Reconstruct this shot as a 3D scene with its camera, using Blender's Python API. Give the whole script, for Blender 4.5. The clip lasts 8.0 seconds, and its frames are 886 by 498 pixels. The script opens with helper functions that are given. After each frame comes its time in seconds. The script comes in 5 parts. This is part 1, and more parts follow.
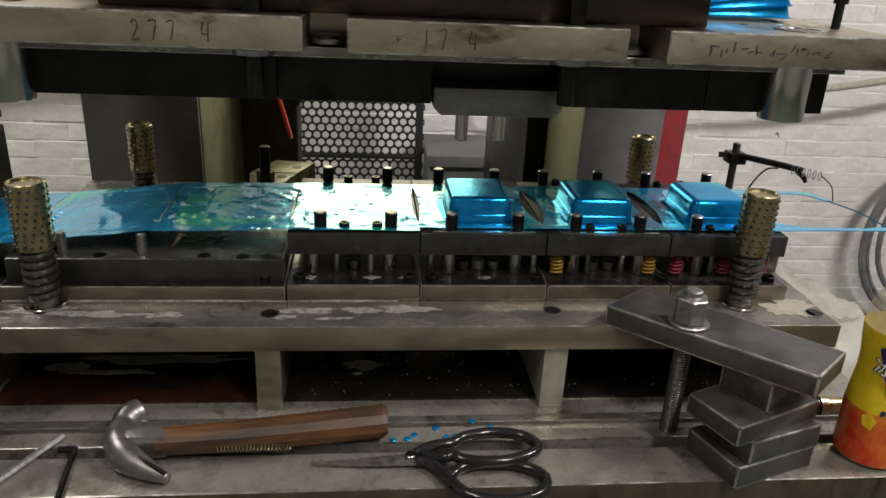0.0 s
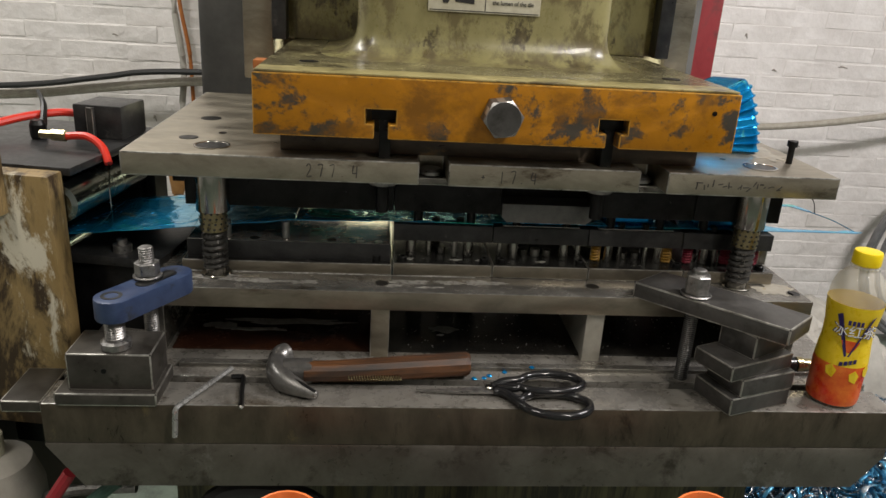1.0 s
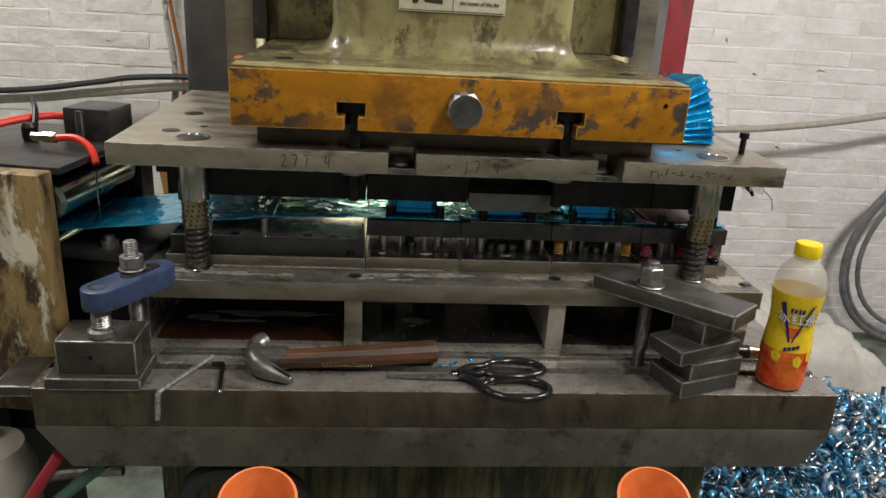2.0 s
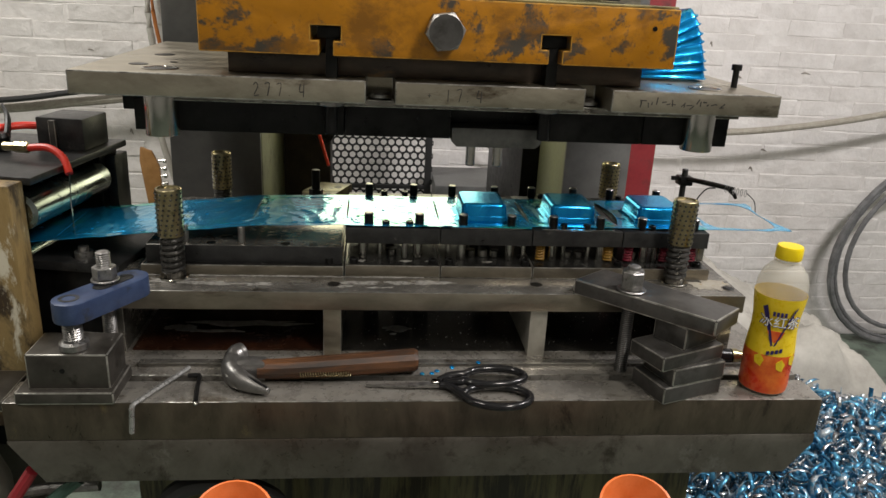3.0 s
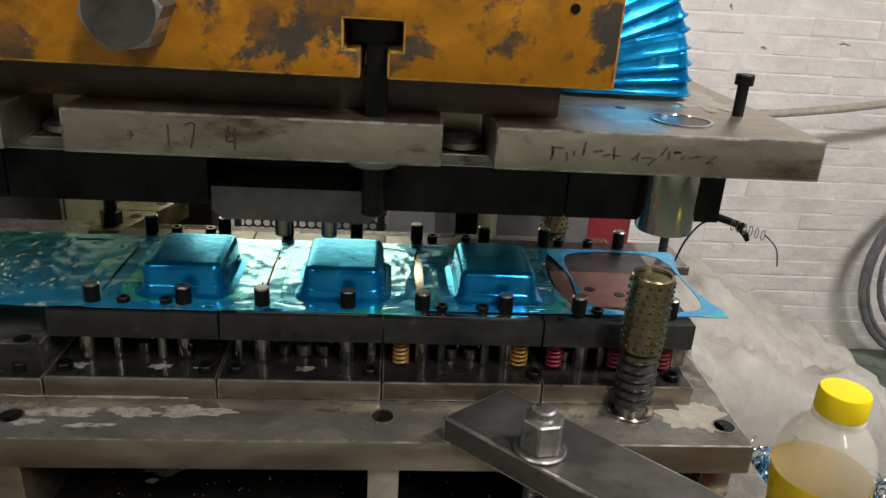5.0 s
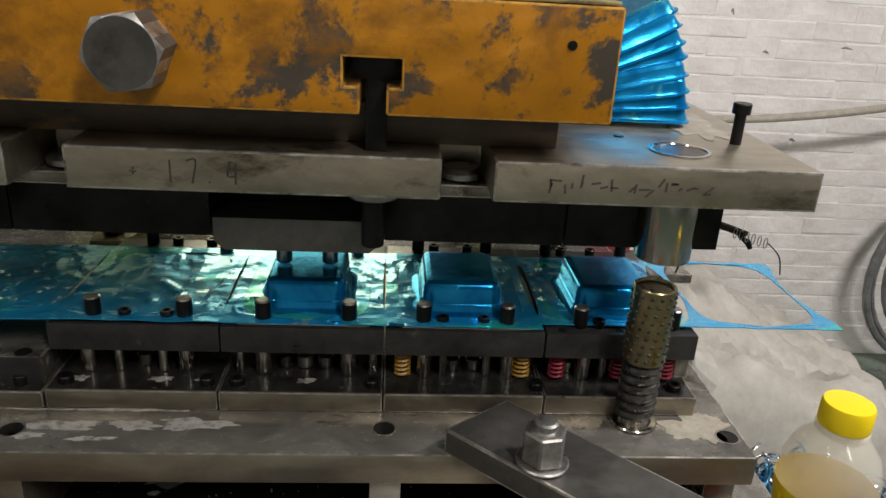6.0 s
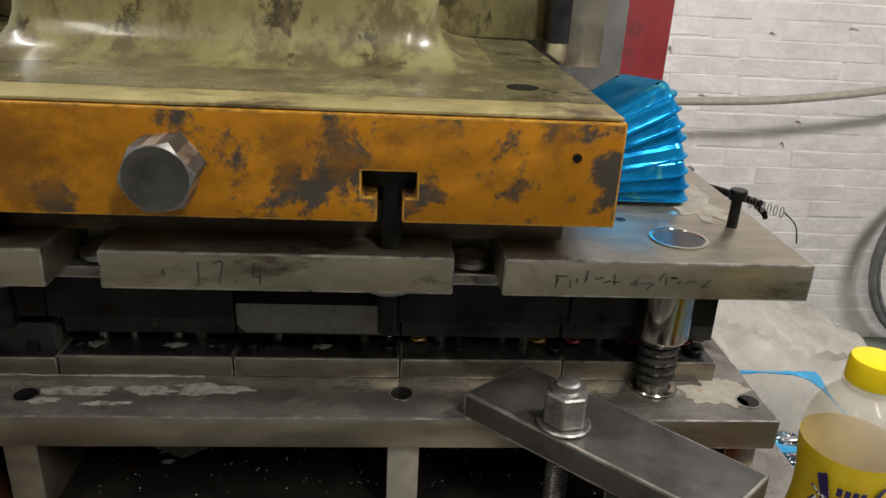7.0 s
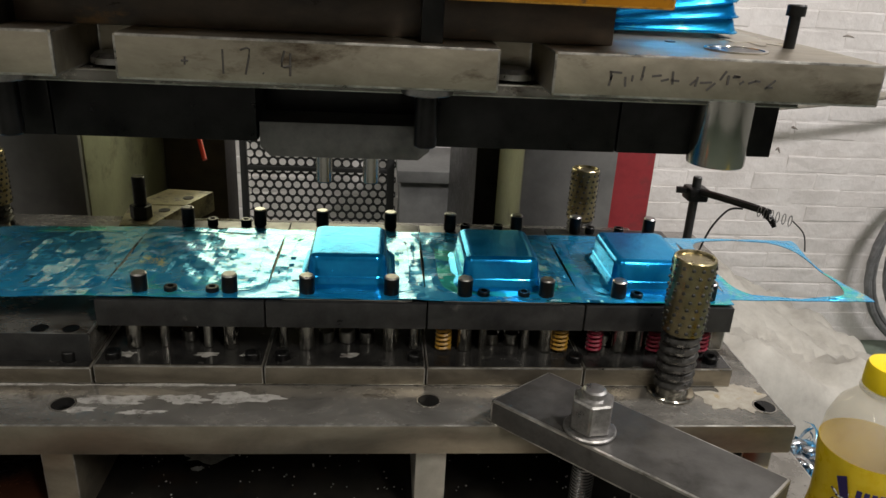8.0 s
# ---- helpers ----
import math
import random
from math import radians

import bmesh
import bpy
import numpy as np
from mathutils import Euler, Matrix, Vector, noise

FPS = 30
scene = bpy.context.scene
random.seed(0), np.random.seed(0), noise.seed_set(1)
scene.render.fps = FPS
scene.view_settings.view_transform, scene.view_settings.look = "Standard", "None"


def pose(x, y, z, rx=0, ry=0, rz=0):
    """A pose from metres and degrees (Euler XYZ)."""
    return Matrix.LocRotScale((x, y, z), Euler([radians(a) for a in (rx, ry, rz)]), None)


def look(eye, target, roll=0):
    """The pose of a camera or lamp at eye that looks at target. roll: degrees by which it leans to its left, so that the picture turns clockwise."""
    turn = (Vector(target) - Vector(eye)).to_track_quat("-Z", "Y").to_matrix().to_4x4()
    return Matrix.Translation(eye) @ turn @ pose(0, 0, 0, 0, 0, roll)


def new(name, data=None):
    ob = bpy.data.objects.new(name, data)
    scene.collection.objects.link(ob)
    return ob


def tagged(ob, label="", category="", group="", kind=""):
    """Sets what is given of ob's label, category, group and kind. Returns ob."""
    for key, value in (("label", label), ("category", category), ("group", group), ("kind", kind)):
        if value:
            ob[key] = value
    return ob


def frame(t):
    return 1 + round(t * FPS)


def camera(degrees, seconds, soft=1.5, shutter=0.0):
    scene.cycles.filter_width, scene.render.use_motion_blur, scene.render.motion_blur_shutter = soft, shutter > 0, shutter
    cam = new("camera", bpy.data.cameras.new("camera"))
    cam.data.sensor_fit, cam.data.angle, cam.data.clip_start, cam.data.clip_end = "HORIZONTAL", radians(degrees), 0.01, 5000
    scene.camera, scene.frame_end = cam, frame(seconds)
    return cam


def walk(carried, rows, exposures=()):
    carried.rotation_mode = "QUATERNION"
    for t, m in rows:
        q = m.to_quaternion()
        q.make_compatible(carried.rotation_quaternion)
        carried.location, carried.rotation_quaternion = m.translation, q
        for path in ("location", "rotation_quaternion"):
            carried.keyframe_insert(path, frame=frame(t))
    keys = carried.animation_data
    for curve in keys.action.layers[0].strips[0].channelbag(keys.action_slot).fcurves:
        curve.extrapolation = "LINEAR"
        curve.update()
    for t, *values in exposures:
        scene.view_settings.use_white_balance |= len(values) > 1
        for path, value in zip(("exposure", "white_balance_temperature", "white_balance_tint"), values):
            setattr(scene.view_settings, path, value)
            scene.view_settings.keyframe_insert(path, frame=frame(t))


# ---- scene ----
cam = camera(61.2, 8.0)
PATH = [
    (0, (0.06, -0.516, 1.234), (0.264, 1.325, 0.481), 2.8),
    (0.2, (0.041, -0.572, 1.245), (0.241, 1.278, 0.514), 3.1),
    (0.5, (-0.031, -0.66, 1.256), (0.176, 1.196, 0.539), 3.5),
    (0.8, (-0.049, -0.726, 1.267), (0.119, 1.14, 0.567), 3.3),
    (1, (-0.038, -0.754, 1.275), (0.134, 1.116, 0.588), 3.5),
    (1.2, (-0.017, -0.777, 1.282), (0.164, 1.092, 0.595), 3.7),
    (1.5, (0.009, -0.802, 1.282), (0.186, 1.069, 0.599), 3.6),
    (1.7, (-0.002, -0.813, 1.283), (0.174, 1.059, 0.601), 3.5),
    (2.8, (-0.007, -0.816, 1.285), (0.187, 1.063, 0.627), 2.9),
    (3, (0.013, -0.805, 1.282), (0.213, 1.073, 0.622), 2.9),
    (3.2, (0.033, -0.783, 1.272), (0.239, 1.091, 0.607), 3.1),
    (3.5, (0.062, -0.716, 1.253), (0.251, 1.149, 0.557), 2.7),
    (3.8, (0.046, -0.608, 1.232), (0.293, 1.247, 0.526), 3.6),
    (4, (0.046, -0.546, 1.229), (0.3, 1.303, 0.51), 3.8),
    (4.2, (0.067, -0.495, 1.221), (0.317, 1.35, 0.489), 4.0),
    (4.5, (0.133, -0.422, 1.217), (0.366, 1.416, 0.464), 4.2),
    (4.8, (0.217, -0.366, 1.228), (0.408, 1.477, 0.476), 4.0),
    (5, (0.243, -0.354, 1.243), (0.403, 1.495, 0.497), 3.7),
    (5.2, (0.248, -0.349, 1.254), (0.404, 1.504, 0.518), 3.6),
    (6.3, (0.243, -0.351, 1.238), (0.39, 1.503, 0.501), 3.1),
    (6.5, (0.242, -0.35, 1.229), (0.388, 1.502, 0.487), 2.9),
    (7, (0.233, -0.351, 1.224), (0.382, 1.494, 0.465), 3.1),
    (7.5, (0.217, -0.357, 1.225), (0.385, 1.492, 0.481), 3.5),
    (8, (0.206, -0.362, 1.234), (0.373, 1.485, 0.486), 3.1),
]
walk(cam, [(t, look(eye, target, roll)) for t, eye, target, roll in PATH])

# ---- light ----
world = bpy.data.worlds.new("world")
scene.world = world
world.use_nodes = True
world.node_tree.nodes["Background"].inputs[0].default_value = (0.75, 0.82, 0.9, 1)
world.node_tree.nodes["Background"].inputs[1].default_value = 0.06
scene.view_settings.exposure = 0.0


def area(name, eye, target, sx, sy, watts, colour):
    d = bpy.data.lights.new(name, "AREA")
    d.shape, d.size, d.size_y, d.energy, d.color = "RECTANGLE", sx, sy, watts, colour
    ob = new(name, d)
    ob.matrix_world = look(eye, target)
    return ob


area("tube_light_front", (1.0, -1.25, 2.75), (0.6, -0.3, 0.3), 0.15, 1.2, 36, (1.0, 0.93, 0.84))
area("tube_light_side", (-0.9, -0.9, 2.75), (-0.6, -0.2, 0.2), 0.15, 1.2, 15, (1.0, 0.93, 0.84))
area("tube_light_right", (1.75, -0.05, 2.55), (1.0, 1.2, 0.6), 0.7, 0.12, 51, (1.0, 0.955, 0.945))
# the last one is an added fill for the wall's left, not a known tube
area("tube_light_left", (-1.5, 0.9, 2.65), (-0.9, 1.1, 0.4), 0.15, 1.2, 40, (1.0, 0.96, 0.9))

# ---- materials ----


def surface(name, dark, light, rough=0.5, metal=0.0, scale=9.0, bump=0.15, spread=(0.35, 0.65), fine=120.0,
            stain=None, stain_at=(0.55, 0.68), stain_scale=6.0, stretch=(1, 1, 1), coat=0.0, film=None, film_at=(0.6, 0.66), warp=0.0, lump=0.0, tint=None, splash=None):
    """Two tones by a large noise, a fine grain in gloss and relief, and stains of a third colour."""
    m = bpy.data.materials.new(name)
    m.use_nodes = True
    t = m.node_tree
    n, l = t.nodes, t.links
    p = n["Principled BSDF"]
    co = n.new("ShaderNodeTexCoord")
    mp = n.new("ShaderNodeMapping")
    mp.inputs["Scale"].default_value = stretch
    info = n.new("ShaderNodeObjectInfo")
    shift = n.new("ShaderNodeVectorMath")
    shift.operation = "SCALE"
    shift.inputs[0].default_value = (3.1, 1.7, 2.3)
    l.new(info.outputs["Random"], shift.inputs["Scale"])
    l.new(shift.outputs[0], mp.inputs["Location"])
    l.new(co.outputs["Object"], mp.inputs["Vector"])

    def noise_node(s, detail, rough_=0.6):
        k = n.new("ShaderNodeTexNoise")
        k.inputs["Scale"].default_value, k.inputs["Detail"].default_value, k.inputs["Roughness"].default_value = s, detail, rough_
        k.inputs["Distortion"].default_value = warp
        l.new(mp.outputs[0], k.inputs["Vector"])
        return k

    def ramp(src, a, b, ca, cb):
        r = n.new("ShaderNodeValToRGB")
        r.color_ramp.elements[0].position, r.color_ramp.elements[1].position = a, b
        r.color_ramp.elements[0].color, r.color_ramp.elements[1].color = (*ca, 1), (*cb, 1)
        l.new(src, r.inputs[0])
        return r

    big, small = noise_node(scale * 2, 10, 0.7), noise_node(fine, 4)
    colour = ramp(big.outputs[0], *spread, dark, light).outputs[0]
    if stain:
        k = noise_node(stain_scale * 1.5, 10, 0.72)
        mask = ramp(k.outputs[0], *stain_at, (0, 0, 0), (1, 1, 1))
        mix = n.new("ShaderNodeMix")
        mix.data_type = "RGBA"
        l.new(mask.outputs[0], mix.inputs[0])
        l.new(colour, mix.inputs[6])
        mix.inputs[7].default_value = (*stain, 1)
        colour = mix.outputs[2]
    if film:
        k = noise_node(13.7, 10, 0.75)
        mask = ramp(k.outputs[0], *film_at, (0, 0, 0), (1, 1, 1))
        mix = n.new("ShaderNodeMix")
        mix.data_type = "RGBA"
        l.new(mask.outputs[0], mix.inputs[0])
        l.new(colour, mix.inputs[6])
        mix.inputs[7].default_value = (*film, 1)
        colour = mix.outputs[2]
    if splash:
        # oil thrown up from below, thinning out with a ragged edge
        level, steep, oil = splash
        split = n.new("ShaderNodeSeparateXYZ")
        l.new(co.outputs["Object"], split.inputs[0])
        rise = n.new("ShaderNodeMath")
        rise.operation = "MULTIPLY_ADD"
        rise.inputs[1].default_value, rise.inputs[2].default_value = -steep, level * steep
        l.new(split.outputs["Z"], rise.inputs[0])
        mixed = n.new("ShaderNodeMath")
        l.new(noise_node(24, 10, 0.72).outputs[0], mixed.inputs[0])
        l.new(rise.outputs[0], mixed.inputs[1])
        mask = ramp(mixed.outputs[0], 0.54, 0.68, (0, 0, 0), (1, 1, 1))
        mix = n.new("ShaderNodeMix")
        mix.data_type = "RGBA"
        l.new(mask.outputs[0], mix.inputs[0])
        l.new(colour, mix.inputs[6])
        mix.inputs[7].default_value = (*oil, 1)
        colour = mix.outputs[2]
    l.new(colour, p.inputs["Base Color"])
    r = n.new("ShaderNodeMapRange")
    r.inputs[1].default_value, r.inputs[2].default_value = 0.3, 0.7
    r.inputs[3].default_value, r.inputs[4].default_value = max(0.03, rough - 0.12), min(1, rough + 0.15)
    add = n.new("ShaderNodeMath")
    add.operation = "MULTIPLY_ADD"
    add.inputs[1].default_value = 0.4
    l.new(small.outputs[0], add.inputs[0])
    sc = n.new("ShaderNodeMath")
    sc.operation = "MULTIPLY"
    sc.inputs[1].default_value = 0.6
    l.new(big.outputs[0], sc.inputs[0])
    l.new(sc.outputs[0], add.inputs[2])
    l.new(add.outputs[0], r.inputs[0])
    l.new(r.outputs[0], p.inputs["Roughness"])
    p.inputs["Metallic"].default_value = metal
    p.inputs["Coat Weight"].default_value = coat
    if tint:
        p.inputs["Specular Tint"].default_value = (*tint, 1)
    if bump:
        b = n.new("ShaderNodeBump")
        b.inputs["Strength"].default_value, b.inputs["Distance"].default_value = bump, 0.002
        l.new(add.outputs[0], b.inputs["Height"])
        if lump:
            wide = n.new("ShaderNodeBump")
            wide.inputs["Strength"].default_value, wide.inputs["Distance"].default_value = 0.8, lump
            l.new(noise_node(scale * 5, 5, 0.55).outputs[0], wide.inputs["Height"])
            l.new(wide.outputs[0], b.inputs["Normal"])
        l.new(b.outputs[0], p.inputs["Normal"])
    return m


def plain(name, colour, rough=0.5, metal=0.0, glow=0.0, clear=0.0):
    m = bpy.data.materials.new(name)
    m.use_nodes = True
    p = m.node_tree.nodes["Principled BSDF"]
    p.inputs["Base Color"].default_value = (*colour, 1)
    p.inputs["Roughness"].default_value, p.inputs["Metallic"].default_value = rough, metal
    p.inputs["Transmission Weight"].default_value = clear
    if glow:
        p.inputs["Emission Color"].default_value = (*colour, 1)
        p.inputs["Emission Strength"].default_value = glow
    return m


GROUND = surface("ground_steel", (0.285, 0.255, 0.2), (0.48, 0.435, 0.35), 0.36, 0.9, 13, 0.1, stain=(0.1, 0.073, 0.05), stain_at=(0.58, 0.68), stain_scale=11, stretch=(0.45, 1, 1), warp=0.3, film=(0.5, 0.46, 0.37), film_at=(0.64, 0.72))
SHOE = surface("oily_steel_plate", (0.155, 0.147, 0.132), (0.3, 0.285, 0.256), 0.22, 0.7, 15, 0.1, stain=(0.065, 0.054, 0.04), stain_at=(0.55, 0.65), stain_scale=9, warp=0.5, stretch=(0.6, 1, 1), film=(0.42, 0.4, 0.37), film_at=(0.62, 0.67))
SHOEFRONT = surface("brownish_ground_edge", (0.18, 0.158, 0.126), (0.33, 0.296, 0.236), 0.36, 0.85, 12, 0.1, stain=(0.09, 0.062, 0.04), stain_at=(0.57, 0.68), stain_scale=9, stretch=(0.45, 1, 1), warp=0.3)
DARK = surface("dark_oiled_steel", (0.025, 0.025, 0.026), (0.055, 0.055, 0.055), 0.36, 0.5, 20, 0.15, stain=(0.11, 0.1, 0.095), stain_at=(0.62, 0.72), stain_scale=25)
BLACK = surface("black_oxide_steel", (0.008, 0.008, 0.0085), (0.022, 0.022, 0.022), 0.34, 0.7, 20, 0.08)
BAR = surface("scaled_bar_steel", (0.068, 0.065, 0.061), (0.12, 0.115, 0.11), 0.38, 0.6, 14, 0.25, stain=(0.2, 0.195, 0.19), stain_at=(0.68, 0.76), stain_scale=22, film=(0.042, 0.038, 0.034), film_at=(0.54, 0.68))
BLOCK = surface("brownish_oiled_block", (0.05, 0.045, 0.039), (0.095, 0.087, 0.077), 0.36, 0.55, 14, 0.2, stain=(0.025, 0.021, 0.017), stain_at=(0.55, 0.66), stain_scale=14)
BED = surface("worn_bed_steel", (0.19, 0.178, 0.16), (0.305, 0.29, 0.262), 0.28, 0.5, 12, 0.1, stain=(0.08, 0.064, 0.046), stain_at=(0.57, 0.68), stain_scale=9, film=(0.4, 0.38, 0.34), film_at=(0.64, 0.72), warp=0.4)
BEDFRONT = surface("brown_streaked_bed_front", (0.062, 0.05, 0.036), (0.12, 0.1, 0.072), 0.34, 0.5, 9, 0.15, stain=(0.21, 0.165, 0.085), stain_at=(0.61, 0.72), stain_scale=11, stretch=(1.6, 1, 0.6), film=(0.03, 0.023, 0.016), film_at=(0.56, 0.66), warp=0.4)
PALEBLOCK = surface("pale_ground_block", (0.42, 0.4, 0.35), (0.58, 0.56, 0.5), 0.42, 0.6, 20, 0.08, stain=(0.2, 0.17, 0.12), stain_at=(0.62, 0.74), stain_scale=16)
CHROME = surface("polished_steel", (0.42, 0.405, 0.37), (0.52, 0.505, 0.47), 0.19, 1.0, 6, 0.0, fine=12)
BOLT = surface("bolt_steel", (0.22, 0.215, 0.21), (0.4, 0.39, 0.38), 0.35, 0.9, 60, 0.1)
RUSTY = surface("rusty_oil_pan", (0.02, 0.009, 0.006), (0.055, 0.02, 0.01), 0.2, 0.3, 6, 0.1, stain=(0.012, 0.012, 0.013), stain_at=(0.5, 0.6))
BRASS = surface("oily_brass", (0.28, 0.235, 0.125), (0.44, 0.38, 0.23), 0.3, 1.0, 50, 0.05)
YELLOW = surface("worn_yellow_paint", (0.3, 0.12, 0.001), (0.44, 0.178, 0.002), 0.34, 0.0, 7, 0.1, stain=(0.05, 0.042, 0.032), stain_at=(0.515, 0.555), stain_scale=7, film=(0.21, 0.085, 0.004), film_at=(0.5, 0.62), warp=0.2, stretch=(0.85, 1, 1))
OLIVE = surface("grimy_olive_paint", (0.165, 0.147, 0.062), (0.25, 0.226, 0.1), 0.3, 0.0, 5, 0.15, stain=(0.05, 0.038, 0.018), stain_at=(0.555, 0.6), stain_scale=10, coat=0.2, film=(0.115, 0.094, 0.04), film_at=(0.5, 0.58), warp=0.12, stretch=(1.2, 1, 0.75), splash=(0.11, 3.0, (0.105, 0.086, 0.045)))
BASE_OLIVE = surface("oil_streaked_olive_paint", (0.085, 0.075, 0.028), (0.18, 0.16, 0.07), 0.36, 0.0, 8, 0.2, stain=(0.03, 0.023, 0.012), stain_at=(0.46, 0.56), stain_scale=10, stretch=(2.5, 1, 0.25))
GRIME = surface("oily_grey_grime", (0.075, 0.065, 0.036), (0.17, 0.15, 0.078), 0.22, 0.1, 14, 0.4, stain=(0.26, 0.23, 0.11), stain_at=(0.54, 0.64), stain_scale=12, warp=0.12, film=(0.045, 0.036, 0.02), film_at=(0.55, 0.6))
FRAME = surface("grey_green_paint", (0.2, 0.21, 0.14), (0.3, 0.31, 0.21), 0.45, 0.0, 5, 0.1, stain=(0.08, 0.075, 0.06), stain_at=(0.56, 0.7))
GREY = surface("grey_paint", (0.09, 0.09, 0.088), (0.15, 0.15, 0.145), 0.5, 0.0, 5, 0.1)
RED = surface("red_paint", (0.16, 0.012, 0.016), (0.27, 0.025, 0.03), 0.5, 0.0, 6, 0.15, stain=(0.1, 0.02, 0.02), stain_at=(0.52, 0.64), stain_scale=8, film=(0.3, 0.1, 0.1), film_at=(0.66, 0.72))
WHITE = surface("whitewashed_brick", (0.68, 0.645, 0.62), (0.83, 0.8, 0.78), 0.8, 0.0, 3, 0.5, fine=45, stain=(0.6, 0.55, 0.51), stain_at=(0.64, 0.78), stain_scale=4, lump=0.014)
SCAR = surface("chipped_mortar", (0.2, 0.175, 0.15), (0.42, 0.38, 0.34), 0.85, 0.0, 30, 0.3)
FLOOR = surface("green_floor_paint", (0.12, 0.16, 0.13), (0.2, 0.25, 0.2), 0.5, 0.0, 3, 0.1, stain=(0.06, 0.06, 0.055), stain_at=(0.5, 0.65), stain_scale=3)
PLASTER = surface("pale_plaster", (0.5, 0.5, 0.49), (0.62, 0.62, 0.6), 0.85, 0.0, 2, 0.2)
# turquoise and yellow patches paint lamp reflections into the blue film
FILM = surface("blue_film_on_steel", (0.0, 0.24, 0.56), (0.03, 0.4, 0.76), 0.2, 0.5, 8, 0.25, fine=40, stain=(0.03, 0.52, 0.46), stain_at=(0.56, 0.62), stain_scale=6, stretch=(0.6, 1, 1), coat=0.8, film=(0.55, 0.56, 0.3), film_at=(0.63, 0.67), warp=0.6, lump=0.0011, tint=(0.55, 1.0, 0.78))
FILM_CUP = surface("blue_film_drawn", (0.0, 0.17, 0.5), (0.01, 0.31, 0.68), 0.16, 0.65, 14, 0.3, fine=60, stain=(0.1, 0.52, 0.56), stain_at=(0.6, 0.68), stain_scale=12, coat=0.12, warp=0.6, tint=(0.45, 0.95, 0.95))
CREAM = surface("stained_cream_paint", (0.2, 0.13, 0.045), (0.38, 0.28, 0.13), 0.45, 0.0, 6, 0.2, stain=(0.04, 0.024, 0.011), stain_at=(0.47, 0.56), stain_scale=8, stretch=(1, 1, 0.35), film=(0.58, 0.54, 0.43), film_at=(0.56, 0.62), warp=0.4)
BLUEPAINT = surface("blue_enamel", (0.022, 0.037, 0.088), (0.04, 0.064, 0.135), 0.36, 0.1, 20, 0.1, stain=(0.02, 0.022, 0.03), stain_at=(0.56, 0.66), stain_scale=14, film=(0.12, 0.15, 0.22), film_at=(0.68, 0.74))

RUST = surface("rust_orange", (0.3, 0.09, 0.02), (0.42, 0.15, 0.03), 0.6, 0.0, 30, 0.2)
STRIP = surface("worn_stripper_steel", (0.12, 0.12, 0.12), (0.2, 0.2, 0.195), 0.4, 0.7, 20, 0.1)
SPRING_Y = plain("yellow_spring_paint", (0.3, 0.16, 0.015), 0.4)
SPRING_R = plain("red_spring_paint", (0.2, 0.007, 0.025), 0.4)
WOOD = surface("oiled_hammer_wood", (0.03, 0.012, 0.005), (0.125, 0.046, 0.011), 0.45, 0.0, 20, 0.3, stain=(0.02, 0.012, 0.008), stain_at=(0.45, 0.56), stain_scale=8, stretch=(0.3, 1, 1), warp=0.5)
ZINC = surface("bright_zinc_rod", (0.34, 0.34, 0.33), (0.46, 0.46, 0.45), 0.28, 0.7, 30, 0.05)
RUBBER = plain("glossy_black_plastic", (0.012, 0.012, 0.013), 0.18)
HOSE_RED = plain("red_pneumatic_hose", (0.6, 0.03, 0.015), 0.35)
HOSE_GREY = surface("dusty_grey_hose", (0.3, 0.27, 0.22), (0.42, 0.39, 0.33), 0.6, 0.0, 20, 0.1)
HOSE_BLACK = plain("black_rubber_hose", (0.02, 0.02, 0.02), 0.5)
COIL = surface("grey_plastic_strap", (0.12, 0.12, 0.125), (0.24, 0.24, 0.245), 0.4, 0.0, 8, 0.05)
ORANGE = surface("orange_plastic", (0.75, 0.16, 0.03), (0.85, 0.22, 0.06), 0.5, 0.0, 30, 0.1, stain=(0.1, 0.05, 0.03), stain_at=(0.66, 0.75), stain_scale=20)
SACK = surface("white_woven_sack", (0.34, 0.322, 0.286), (0.47, 0.452, 0.405), 0.8, 0.0, 6, 0.5)
SILVER = surface("bare_scrap_steel", (0.5, 0.52, 0.55), (0.7, 0.72, 0.75), 0.2, 1.0, 20, 0.1)
SIGN_WHITE = surface("grimy_sign_white", (0.45, 0.42, 0.32), (0.6, 0.58, 0.47), 0.5, 0.0, 25, 0.05, stain=(0.2, 0.16, 0.09), stain_at=(0.6, 0.75), stain_scale=22)
SIGN_RED = plain("sign_red", (0.32, 0.02, 0.03), 0.45)
INK = plain("black_ink", (0.012, 0.012, 0.012), 0.6)
CHALK = plain("dark_marker", (0.05, 0.045, 0.04), 0.7)
CAP_Y = plain("yellow_cap_plastic", (0.8, 0.6, 0.005), 0.35)
PET = plain("clear_bottle_plastic", (0.9, 0.88, 0.75), 0.06, 0.0, 0.0, 0.92)
OIL_SHADE = surface("oily_steel_in_shade", (0.012, 0.012, 0.012), (0.04, 0.039, 0.037), 0.16, 0.4, 30, 0.1, stain=(0.13, 0.125, 0.115), stain_at=(0.62, 0.7), stain_scale=30)
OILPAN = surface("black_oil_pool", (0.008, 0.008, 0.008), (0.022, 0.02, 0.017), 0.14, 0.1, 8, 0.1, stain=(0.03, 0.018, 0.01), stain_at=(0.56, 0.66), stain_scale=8)
